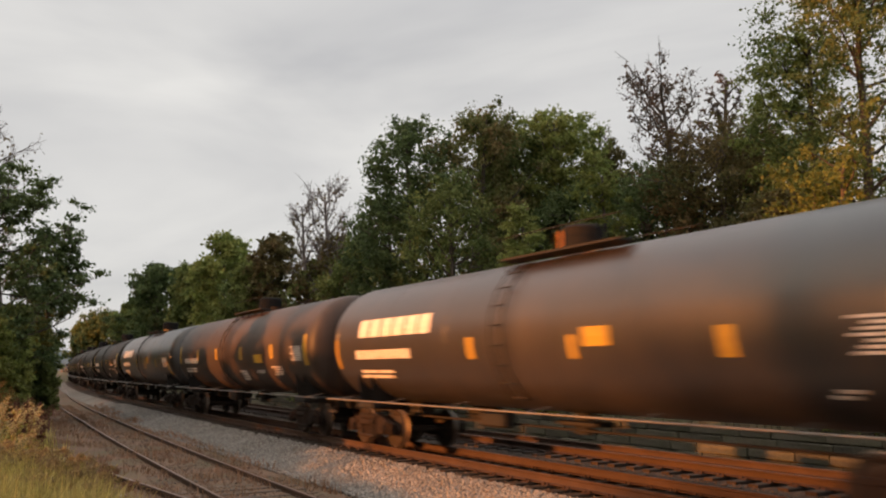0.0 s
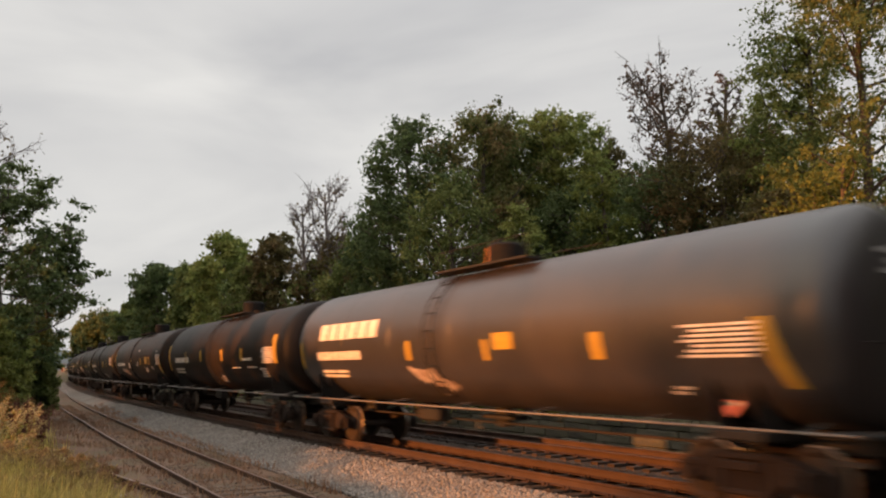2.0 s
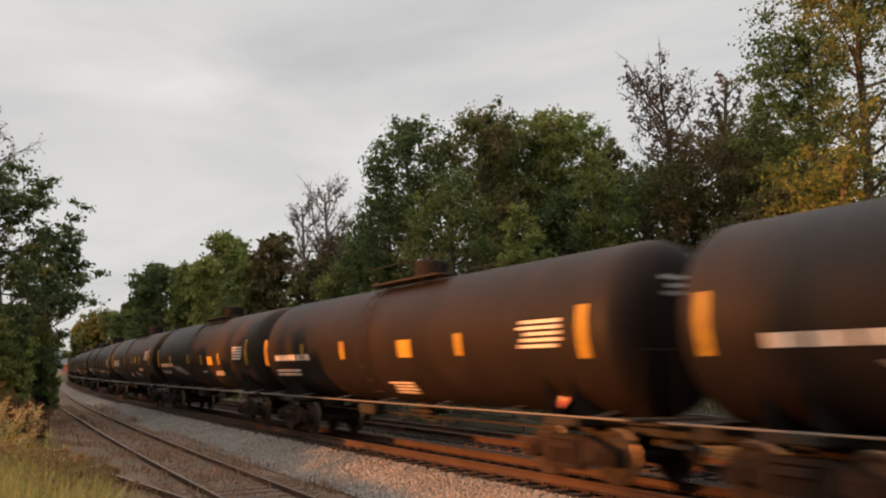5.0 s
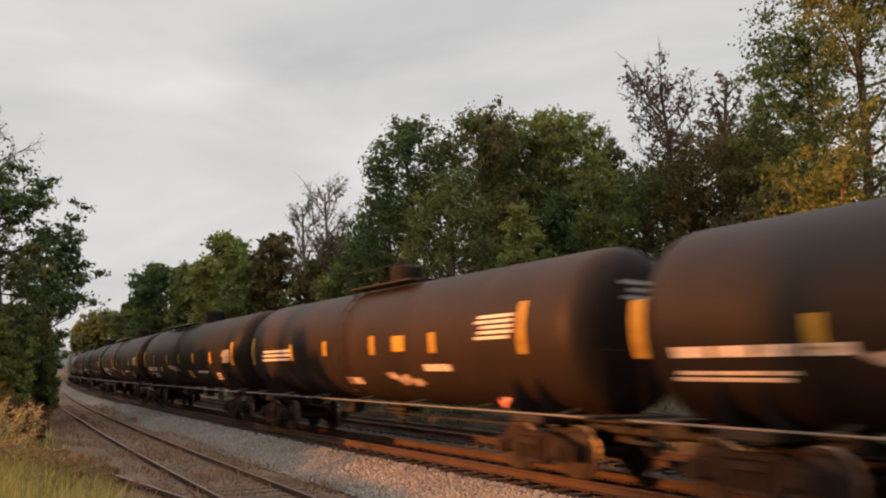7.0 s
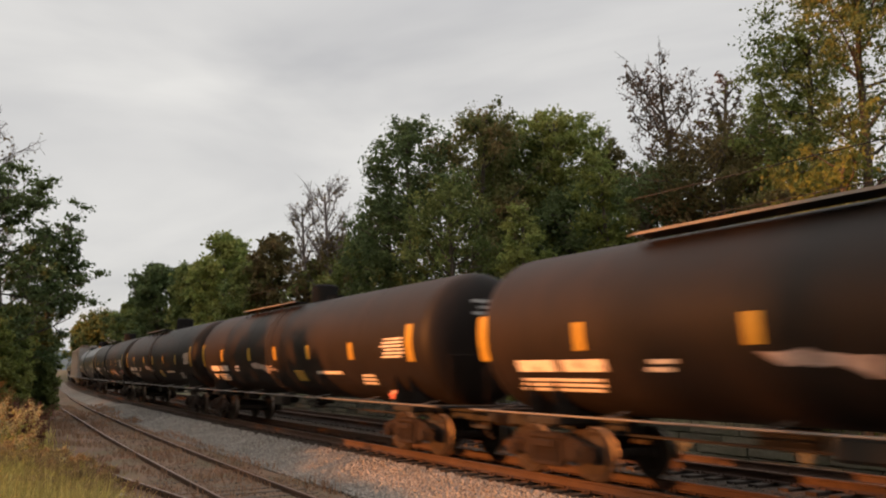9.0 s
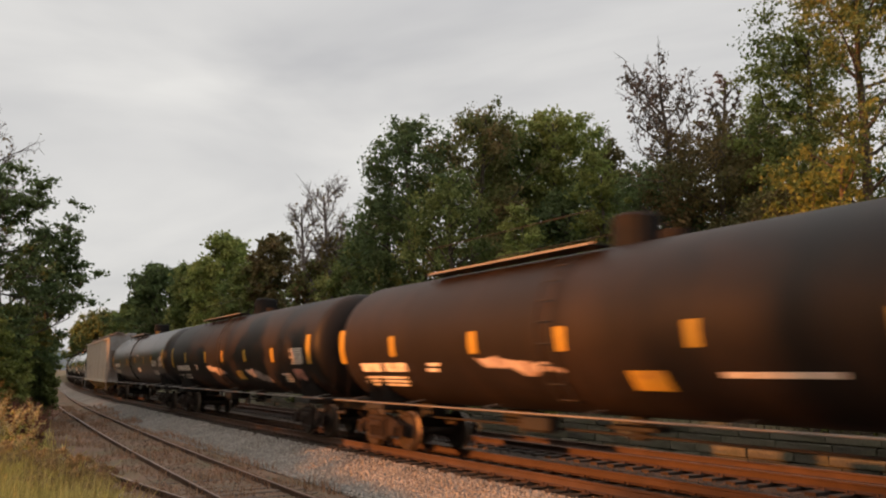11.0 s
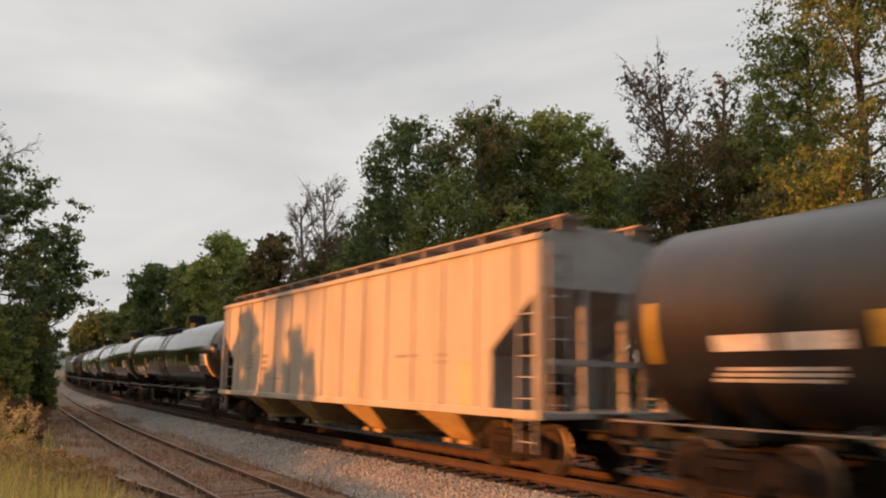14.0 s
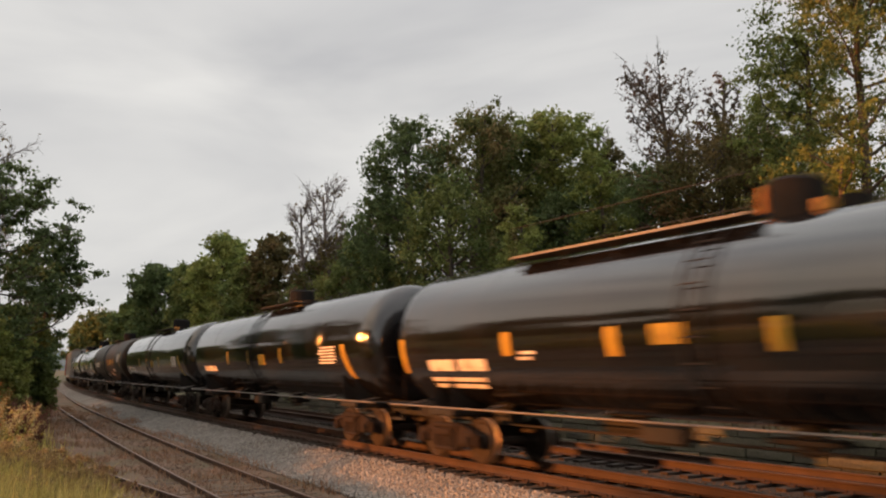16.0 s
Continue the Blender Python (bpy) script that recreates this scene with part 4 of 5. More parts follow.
TAGGED_MARKS = [("tape", 8.85, 9.35, 2.05, 2.96), ("text", 6.01, 8.41, 1.91, 2.13, 5), ("lines", 6.31, 8.71, 1.56, 1.79, 2), ("tape", 6.25, 6.65, 2.26, 2.71), ("lines", 4.51, 4.91, 1.93, 2.18, 4), ("tape", 2.8, 3.2, 2.23, 2.67),
                ("graffiti", 0.4, 3.0, 1.7, 2.15), ("tape", 0.25, 0.6, 2.23, 2.66), ("panel", -2.05, -0.8, 1.6, 1.9), ("tape", -2.67, -2.3, 2.23, 2.63), ("graffiti", -4.6, -2.3, 1.45, 2.0), ("tape", -5.7, -5.3, 2.18, 2.62),
                ("lines", -6.7, -5.9, 1.55, 1.84, 4), ("pink", -7.9, -7.1, 1.62, 1.95), ("placard", -7.3, 0, 1.36, 0), ("lines", -8.2, -7.2, 2.1, 2.6, 8), ("tape", -8.95, -8.5, 2.1, 2.95)]
LOOKS = {
    "soot_a": ("soot", SOOT_MARKS, "bonnet", "sooty brown tank car with many small white markings"),
    "daub": ("umber", DAUB_MARKS, "bonnet", "umber tank car with yellow panel and paint daubs"),
    "brown_a": ("brown", BROWN_MARKS, "bonnet", "dusty rust-brown tank car with long yellow panel"),
    "tagged_long": ("soot", TAGGED_MARKS, "catwalk", "long sooty tank car with two pale graffiti tags"),
    "logo": ("plum", LOGO_MARKS, "bonnet", "plum-grey tank car with cream logo blocks"),
    "logo2": ("plum", LOGO_GRAF, "bonnet", "plum-grey tank car with logo blocks and graffiti"),
    "brown": ("brown", PLAIN_MARKS, "bonnet", "rust-brown dusty tank car with yellow tape"),
    "soot": ("soot", PLAIN_MARKS, "bonnet", "sooty dark tank car with white lettering bars"),
    "umber": ("umber", BAR_MARKS, "bonnet", "umber-brown tank car with yellow panel and tape"),
    "blob": ("umber", BLOB_MARKS, "bonnet", "umber-brown tank car with white graffiti patch"),
    "long": ("soot", LONG_MARKS, "catwalk", "long sooty tank car with full-length top walkway"),
    "slate": ("slate", SLATE_MARKS, "catwalk", "long slate-grey tank car with white panels"),
    "black": ("black", BLACK_MARKS, "catwalk", "long glossy black tank car with yellow panel"),
    "black_short": ("black", BLACK_SHORT, "bonnet", "glossy black tank car with yellow tape"),
}
# look, time at which its far end passes, length over couplers
CONSIST = [("brown", -1.09, 18.6), ("logo", -0.02, 18.6), ("brown_a", 1.045, 18.6), ("logo2", 2.128, 18.6), ("soot_a", 3.16, 18.4), ("daub", 4.28, 18.8), ("soot", 5.30, 17.9),
           ("blob", 6.32, 17.9), ("umber", 7.40, 18.7), ("long", 8.567, 20.3), ("long", 9.78, 20.6), ("long", 10.945, 20.3), ("tagged_long", 12.121, 20.4), ("slate", 13.335, 20.9),
           ("hopper", 14.56, 20.65), ("black", 15.76, 20.4), ("black_short", 16.84, 18.7), ("black_short", 17.93, 18.7), ("umber", 19.03, 18.7), ("black_short", 20.1, 18.5),
           ("black_short", 21.2, 18.6), ("hopper", 22.42, 20.65), ("box_car", 23.42, 17.0), ("box_car", 24.41, 17.0), ("black_short", 25.5, 18.6), ("black_short", 26.6, 18.6)]
TRAIN = []
first = {}
for look_name, when, long in CONSIST:
    wheels_before = len(WHEELS)
    if look_name == "hopper":
        car = hopper_car("tan covered hopper car with ribbed sides and ochre outlets")
        middle = 19.5 / 2
    elif look_name == "box_car":
        car = box_car("faded red ribbed box car in the freight train")
        middle = 7.8
    else:
        colour, marks, top, label = LOOKS[look_name]
        marks = [(m[0], (m[1] + m[2]) / 2 - (m[2] - m[1]) * 0.3, (m[1] + m[2]) / 2 + (m[2] - m[1]) * (0.3 if len(m) < 6 else 0.26), *m[3:]) if m[0] in ("tape", "panel") else m for m in marks]
        car = tank_car(long, colour, label, marks, top)
        middle = (long - 1.15) / 2
    TRAIN.append((car, PASS_S + SPEED * when - middle, WHEELS[wheels_before:], when))


def motions():
    for car, s0, wheels, when in TRAIN:
        # each car is carried on its two trucks, up to the far end of the line
        rows = []
        for k in range(33):
            t = k * 0.5
            s = s0 - SPEED * t
            a, b = line_pose(s - 7).translation, line_pose(s + 7).translation
            d = b - a
            m = Matrix.Translation((a + b) / 2) @ Matrix.Rotation(math.atan2(d.y, d.x), 4, "Z") @ Matrix.Rotation(CANT, 4, "X")
            rows.append((t, m))
        walk(car, rows)
        if when < KEYED_WHEELS:
            for w in wheels:
                x, z = w.matrix_basis.translation.x, w.matrix_basis.translation.z
                walk(w, [(k / FPS, Matrix.Translation((x, 0, z)) @ Matrix.Rotation(-SPEED * k / FPS / 0.457, 4, "Y")) for k in range(16 * FPS + 1)])


KEYED_WHEELS = 21.0


# ---------------------------------------------------------------- plants
def ground_z(x, y):
    i = int(np.argmin((_lx - x) ** 2 + (_ly - y) ** 2))
    u = -(x - _lx[i]) * math.cos(_lt[i]) - (y - _ly[i]) * math.sin(_lt[i])
    return bed_height(u, offset_at(_s_near[i]))


LEAF = {
    "dark": leaf_material("dark_green_leaves", (0.090, 0.130, 0.052), (0.135, 0.172, 0.064)),
    "green": leaf_material("mid_green_leaves", (0.130, 0.172, 0.056), (0.215, 0.230, 0.070)),
    "vine": leaf_material("green_and_rusty_leaves", (0.142, 0.172, 0.058), (0.245, 0.168, 0.074)),
    "light": leaf_material("light_green_leaves", (0.202, 0.252, 0.071), (0.307, 0.307, 0.090)),
    "olive": leaf_material("olive_yellow_leaves", (0.145, 0.180, 0.044), (0.185, 0.190, 0.048)),
    "brown": leaf_material("brownish_autumn_leaves", (0.122, 0.116, 0.047), (0.184, 0.124, 0.055)),
    "red": leaf_material("russet_autumn_leaves", (0.120, 0.094, 0.068), (0.150, 0.096, 0.070)),
    "grey": leaf_material("greyish_dying_leaves", (0.198, 0.147, 0.090), (0.167, 0.144, 0.076)),
}
LEAF_WORDS = {"dark": "dark green", "green": "green", "vine": "green and rusty", "light": "light green", "olive": "olive-yellow", "brown": "brownish green", "red": "russet", "grey": "grey-brown"}


def leaves_mesh(name, centres, radii, count, size, mat, rng, flat=0.75, droop=0.4):
    """Clumps of small bent leaves, each leaf two triangles hinged at its midrib."""
    centres, radii = np.asarray(centres), np.asarray(radii)
    w = radii ** 2
    which = rng.choice(len(centres), size=count, p=w / w.sum())
    d = rng.normal(size=(count, 3))
    d /= np.linalg.norm(d, axis=1)[:, None]
    rad = radii[which] * np.minimum(np.abs(rng.normal(size=count)) * 0.8 + 0.1, 1.7)
    pos = centres[which] + d * rad[:, None] * np.array([1, 1, flat])
    axis = rng.normal(size=(count, 3)) + d * 0.6 + np.array([0, 0, -droop])
    axis /= np.linalg.norm(axis, axis=1)[:, None]
    side = np.cross(axis, rng.normal(size=(count, 3)))
    side /= np.linalg.norm(side, axis=1)[:, None] + 1e-9
    up = np.cross(side, axis)
    ln = size * rng.uniform(0.6, 1.35, count)[:, None]
    a, b = pos - axis * ln / 2, pos + axis * ln / 2
    c1, c2 = pos + side * ln * 0.32 + up * ln * 0.12, pos - side * ln * 0.32 + up * ln * 0.12
    verts = np.stack([a, c1, b, c2], 1).reshape(-1, 3)
    me = bpy.data.meshes.new(name)
    n = count
    me.vertices.add(n * 4), me.loops.add(n * 6), me.polygons.add(n * 2)
    me.vertices.foreach_set("co", verts.ravel())
    base = np.arange(n)[:, None] * 4
    me.loops.foreach_set("vertex_index", (base + np.array([[0, 1, 2, 0, 2, 3]])).ravel())
    me.polygons.foreach_set("loop_start", np.arange(n * 2) * 3)
    me.update(calc_edges=True)
    me.materials.append(mat)
    return me


def wander(p, d, length, steps, rng, rise=0.1, wob=0.22):
    pts = [np.array(p, float)]
    d = np.array(d, float)
    for _ in range(steps):
        d = d + rng.normal(size=3) * wob + np.array([0, 0, rise])
        d /= np.linalg.norm(d)
        pts.append(pts[-1] + d * length / steps)
    return pts, d


def tree(kind, x, y, top, r, leaf, seed, leaves=None, size=None, group="trees along the line", twigs=True):
    """Tapered trunk, wandering limbs, a crown of leaf clumps set along them."""
    rng = np.random.default_rng(seed)
    z0 = ground_z(x, y) - 0.1
    h = top - z0
    far = math.hypot(x, y)
    size = size or min(0.45, max(0.12, far * 0.0046))
    if leaves is None:
        leaves = {"full": 22000, "airy": 24000, "thin": 8000, "bare": 260, "pine": 25000, "shrub": 22000, "oak": 26000, "tall": 9000, "red": 3000}[kind]
        leaves = int(leaves * 1.05 * min(1.3, max(0.6, r * h / 45)))
    name = "bush" if kind == "shrub" else "tree"
    shape = {"full": "dense", "airy": "open-branched", "thin": "sparse", "bare": "nearly bare", "shrub": "vine-covered", "oak": "spreading", "tall": "high-crowned", "pine": "layered", "red": "sparse"}[kind]
    root = tagged(new(name), f"{shape} {name} with {LEAF_WORDS[leaf]} leaves beside the railway", name, group)
    root.location = (x, y, z0)
    verts, faces, cl, cr = [], [], [], []
    crown0 = {"full": 0.16, "airy": 0.28, "thin": 0.22, "bare": 0.35, "shrub": 0.0, "oak": 0.10, "tall": 0.53, "pine": 0.2, "red": 0.3}[kind]
    tr = 0.014 * h + 0.06
    trunk, _ = wander((0, 0, 0), (rng.normal() * 0.05, rng.normal() * 0.05, 1), h * 0.96, 9, rng, 0.3, 0.06)
    limb_tube(verts, faces, trunk, tr, tr * 0.22, 8)
    n_limb = {"full": 24, "airy": 22, "thin": 24, "bare": 20, "shrub": 18, "oak": 30, "tall": 20, "pine": 40, "red": 26}[kind]
    for i in range(n_limb):
        f = crown0 + (0.96 - crown0) * (i + rng.uniform(0, 1)) / n_limb
        idx = min(8.9, f / 0.97 * 9)
        k = int(min(8, idx))
        p = trunk[k] + (trunk[min(k + 1, 9)] - trunk[k]) * (idx - k)
        ang = i * 2.4 + rng.uniform(-0.5, 0.5)
        g = (f - crown0) / (1 - crown0)
        env = r * {"full": (0.72 + 0.5 * math.sin(math.pi * min(1, g * 0.9 + 0.12))) * (1 - 0.55 * g ** 3),
                   "airy": 0.6 + 0.55 * math.sin(math.pi * g), "thin": 0.55 + 0.5 * math.sin(math.pi * g), "bare": 0.5 + 0.5 * math.sin(math.pi * g),
                   "shrub": 1.0 - 0.5 * g, "oak": 1.15 - 0.75 * g, "tall": 0.6 + 0.5 * math.sin(math.pi * g), "pine": 0.62 + 0.42 * math.sin(math.pi * min(1.0, 0.25 + g * 0.8)), "red": 0.5 + 0.5 * math.sin(math.pi * g)}[kind] * rng.uniform(0.72, 1.08)
        up = {"full": 0.35, "airy": 0.5, "thin": 0.9, "bare": 1.1, "shrub": 0.5, "oak": 0.08, "tall": 0.4, "pine": 0.12, "red": 0.75}[kind] + (0.5 * g if kind != "pine" else 0.1 * g)
        pts, d = wander(p, (math.cos(ang), math.sin(ang), up), env * 0.95, 5, rng, 0.03, 0.16)
        over = max(q[2] for q in pts) - (h - 0.25)
        if over > 0:
            for q in pts:
                q[2] -= over * (q[2] / h)
        limb_tube(verts, faces, pts, tr * 0.42 * (1 - 0.55 * f), 0.018, 5)
        for q in range(1, 6):
            cl.append(pts[q] + rng.normal(size=3) * 0.12 * r)
            cr.append(r * rng.uniform(0.11, 0.24) * (0.75 if kind in ("thin", "bare", "airy") else 0.5 if kind in ("red", "pine") else 1.0))
        for b in range({"bare": 7, "red": 5, "pine": 5}.get(kind, 2) if twigs else 0):
            q = int(rng.integers(2, 6))
            tw, _ = wander(pts[q], d + rng.normal(size=3) * 0.7, env * rng.uniform(0.25, 0.5), 4, rng, 0.12, 0.22)
            limb_tube(verts, faces, tw, 0.028, 0.011, 4)
            cl.append(tw[-1]), cr.append(r * rng.uniform(0.10, 0.19) * (0.55 if kind in ("red", "pine") else 1.0))
            if kind == "pine":
                cl.append(tw[2]), cr.append(r * rng.uniform(0.05, 0.10))
            if kind in ("bare", "thin", "red"):
                for c in range(5 if kind == "bare" else 3):
                    t2, _ = wander(tw[int(rng.integers(1, 5))], d + rng.normal(size=3) * 0.8, env * 0.22, 3, rng, 0.15, 0.25)
                    limb_tube(verts, faces, t2, 0.014, 0.009, 3)
    if kind in ("shrub", "full", "oak"):
        for _ in range(10 if kind == "full" else 16):      # growth hanging low round the trunk
            a, q = rng.uniform(0, 6.28), rng.uniform(0.3, 0.95) * r
            cl.append(np.array([math.cos(a) * q, math.sin(a) * q, rng.uniform(0.05, 0.45) * h])), cr.append(r * rng.uniform(0.14, 0.26))
    if kind in ("full", "oak", "shrub", "airy", "tall"):
        low = crown0 * h
        for _ in range({"full": 260, "oak": 240, "shrub": 120, "airy": 200, "tall": 170}[kind]):      # the crown's body, fuller towards its shell
            d = rng.normal(size=3)
            d /= np.linalg.norm(d)
            q = rng.uniform(0.3, 1.0) ** 0.35
            mid = low + (h - low) * (0.5 if kind != "oak" else 0.4)
            p = np.array([d[0] * r * q, d[1] * r * q, mid + d[2] * (h - low) * 0.5 * q])
            if kind == "shrub" or (kind in ("full", "oak") and d[2] < 0):
                p[:2] = p[:2] / max(0.35, math.hypot(d[0], d[1])) * 0.9
            bulge = 1.04 + 0.34 * noise.noise(Vector((d[0] * 1.7 + seed, d[1] * 1.7, d[2] * 1.7)))
            p[:2] *= bulge
            p[2] = mid + (p[2] - mid) * min(1.0, 0.94 + 0.3 * noise.noise(Vector((d[0] * 2.2, d[1] * 2.2 + seed, d[2] * 2))))
            if kind in ("full", "airy"):      # broad shoulders
                p[2] = mid + (h - low) * 0.5 * math.copysign(abs((p[2] - mid) / ((h - low) * 0.5)) ** 0.72, p[2] - mid)
            cl.append(p), cr.append(r * rng.uniform(0.10, 0.22))
    cl = np.array(cl)
    cl[:, 2] = np.clip(cl[:, 2], 0.1, h - 0.1)
    wood = new("trunk", raw_mesh("trunk", verts, faces, [M_TWIG if kind == "bare" else M_BARK], smooth=True))
    wood.parent = root
    crown = new("crown", leaves_mesh("crown", cl, cr, leaves, size, LEAF[leaf], rng, 0.42 if kind == "pine" else 0.75))
    crown.parent = root
    return root


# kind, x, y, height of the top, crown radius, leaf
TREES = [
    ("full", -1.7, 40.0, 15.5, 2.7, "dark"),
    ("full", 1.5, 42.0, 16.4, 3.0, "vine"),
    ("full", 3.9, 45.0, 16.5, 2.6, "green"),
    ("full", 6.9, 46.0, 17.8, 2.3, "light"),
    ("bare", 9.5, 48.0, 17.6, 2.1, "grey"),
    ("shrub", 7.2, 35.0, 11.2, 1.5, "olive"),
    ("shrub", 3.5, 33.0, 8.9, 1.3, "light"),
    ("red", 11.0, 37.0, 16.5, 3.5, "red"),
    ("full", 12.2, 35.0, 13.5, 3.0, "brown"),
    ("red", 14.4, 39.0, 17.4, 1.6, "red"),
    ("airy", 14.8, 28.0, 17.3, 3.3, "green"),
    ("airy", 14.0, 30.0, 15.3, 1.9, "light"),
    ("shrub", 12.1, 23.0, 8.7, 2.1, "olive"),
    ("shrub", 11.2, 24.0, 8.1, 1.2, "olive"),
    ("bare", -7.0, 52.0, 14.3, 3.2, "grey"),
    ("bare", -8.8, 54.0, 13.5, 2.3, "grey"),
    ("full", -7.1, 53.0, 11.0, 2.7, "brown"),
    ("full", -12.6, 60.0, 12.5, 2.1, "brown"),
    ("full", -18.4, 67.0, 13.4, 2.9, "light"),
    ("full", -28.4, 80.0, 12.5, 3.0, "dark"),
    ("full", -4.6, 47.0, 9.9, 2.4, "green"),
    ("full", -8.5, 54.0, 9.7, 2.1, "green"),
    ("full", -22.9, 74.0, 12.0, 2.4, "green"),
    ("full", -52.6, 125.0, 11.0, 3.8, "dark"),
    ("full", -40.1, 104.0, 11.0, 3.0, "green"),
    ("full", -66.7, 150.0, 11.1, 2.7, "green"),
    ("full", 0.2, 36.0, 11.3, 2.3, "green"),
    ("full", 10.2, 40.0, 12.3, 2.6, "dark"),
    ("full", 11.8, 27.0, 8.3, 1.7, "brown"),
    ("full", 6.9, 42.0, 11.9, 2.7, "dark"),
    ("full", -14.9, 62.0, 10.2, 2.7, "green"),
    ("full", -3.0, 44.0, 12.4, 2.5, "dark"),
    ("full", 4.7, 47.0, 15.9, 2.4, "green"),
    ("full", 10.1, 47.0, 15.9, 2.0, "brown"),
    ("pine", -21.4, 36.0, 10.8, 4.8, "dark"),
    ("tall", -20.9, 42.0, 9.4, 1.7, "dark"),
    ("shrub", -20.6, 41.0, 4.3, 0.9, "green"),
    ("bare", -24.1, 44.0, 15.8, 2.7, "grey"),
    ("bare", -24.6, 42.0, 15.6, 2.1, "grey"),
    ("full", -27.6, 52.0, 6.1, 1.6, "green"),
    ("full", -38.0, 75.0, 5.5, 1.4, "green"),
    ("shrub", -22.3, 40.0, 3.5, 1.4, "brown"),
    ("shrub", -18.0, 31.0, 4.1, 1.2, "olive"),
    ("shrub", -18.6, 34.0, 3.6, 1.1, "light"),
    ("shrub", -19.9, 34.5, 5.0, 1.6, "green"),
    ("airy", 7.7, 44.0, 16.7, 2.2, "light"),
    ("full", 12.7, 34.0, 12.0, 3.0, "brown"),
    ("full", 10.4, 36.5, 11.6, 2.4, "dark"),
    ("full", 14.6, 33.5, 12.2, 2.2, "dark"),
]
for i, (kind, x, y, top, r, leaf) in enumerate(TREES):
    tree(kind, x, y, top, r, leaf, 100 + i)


def on_line(s, u):
    p = spot(s, u, 0, False)
    return p.x, p.y


# the wood goes on along the far side
_rng = np.random.default_rng(5)
for i in range(16):
    x, y = on_line(-66 + i * 4.3 + _rng.uniform(-1, 1), -15 - _rng.uniform(0, 7)) if i < 12 else on_line(95 + (i - 12) * 26, -17 - _rng.uniform(0, 6))
    tree("full", x, y, _rng.uniform(11, 17), _rng.uniform(3.2, 4.6), ("green", "dark", "brown")[i % 3], 300 + i, 5000, 0.45, twigs=False)
for i, (s, u, top) in enumerate(((-3, -9.5, 13.5), (-8, -10.5, 15), (-14, -9.5, 15.5), (-21, -10, 15))):      # unseen trees close over the line, added to darken the tank ends' reflections
    x, y = on_line(s, u)
    tree("oak", x, y, top, 3.3, ("olive", "green")[i % 2], 290 + i, 8000, 0.42, twigs=False)
# Unseen trees added on the camera's side shade the line but for one gap
NEAR_SIDE = [(s, 50 + 8 * _rng.uniform()) for s in np.concatenate([np.arange(64, 92, 4.2), np.arange(96, 270, 5.5), np.arange(-70, -12, 4.6)])]
for i, (s, u) in enumerate(NEAR_SIDE):
    x, y = on_line(s, u)
    tree("full", x, y, _rng.uniform(12, 14.5), _rng.uniform(3.3, 4.0), ("dark", "green", "brown")[i % 3], 400 + i, 3000, 0.5, twigs=False)
# thin-leaved trees added far out of view, to let the sun through weakly
for i, s in enumerate(np.concatenate([np.arange(-6, 19, 5.2), np.arange(44, 84, 5.6)])):
    x, y = on_line(s, 118 + 8 * _rng.uniform())
    tree("full", x, y, _rng.uniform(24.5, 27), _rng.uniform(5.2, 5.8), ("dark", "green")[i % 2], 700 + i, 6800 if s < 30 else 2400, 0.5, twigs=False)
# Tall trees out of view, added to keep low sun off the background trees
for i in range(28):
    if i == 12:      # a gap, so that no trunk's shadow stripes the train
        continue
    x, y = on_line(-52 + i * 6.1 - (5.0 if i == 11 else 0), 78 + _rng.uniform(0, 6))
    tree("tall", x, y, _rng.uniform(30, 34), _rng.uniform(4.8, 5.8) if i not in (11, 13) else 7.2, ("dark", "green")[i % 2], 480 + i, 8000 if i in (11, 13) else 3600, 0.9, twigs=False)
# Unseen shrubs, their heights set to throw the tree shadow on the train
SHADE_HEDGE = [(16.7, 4.0, 0.9), (18.9, 7.6, 1.35), (21.1, 6.2, 1.5), (24.0, 8.3, 1.9), (27.0, 6.6, 1.8), (30.4, 6.0, 2.0), (34.2, 5.8, 2.2), (38.4, 6.2, 2.2), (43.0, 6.2, 2.4), (48.0, 6.6, 2.6), (53.5, 7.0, 2.7)]
for i, (s, top, r) in enumerate(SHADE_HEDGE):
    x, y = on_line(s, 30 + 0.4 * (i % 3))
    tree("shrub", x, y, top, r, ("dark", "green", "brown")[i % 3], 440 + i, 11000 if i < 6 else 8000, 0.28, "hedge beyond the verge", twigs=False)
for i in range(12):      # low growth closing the unseen hedge, for a solid shadow near the ground
    x, y = on_line(19.2 + 3 * i, 31.6)
    tree("shrub", x, y, 4.7, 1.7, ("green", "brown")[i % 2], 760 + i, 4500, 0.3, "hedge beyond the verge", twigs=False)
for i in range(9):
    x, y = on_line(98 + i * 11, 13 + _rng.uniform(0, 7))
    tree("full", x, y, _rng.uniform(8, 12), _rng.uniform(3.0, 4.2), ("dark", "green")[i % 2], 460 + i, 5000, 0.45, twigs=False)

# far woods behind everything, too far to tell one tree from the next
_cl, _cr = [], []
for s in np.arange(-90, 420, 2.6):
    u = -27 - _rng.uniform(0, 14)
    x, y = on_line(s, u)
    base = ground_z(x, y)
    hh = _rng.uniform(8, 12.5) if s > 12 else _rng.uniform(10, 15)
    for k in range(9):
        f = k / 8
        _cl.append((x + _rng.normal() * 1.2, y + _rng.normal() * 1.2, base + 0.5 + f * (hh - 1.5))), _cr.append(_rng.uniform(1.0, 2.1) * (1.1 - 0.6 * f))
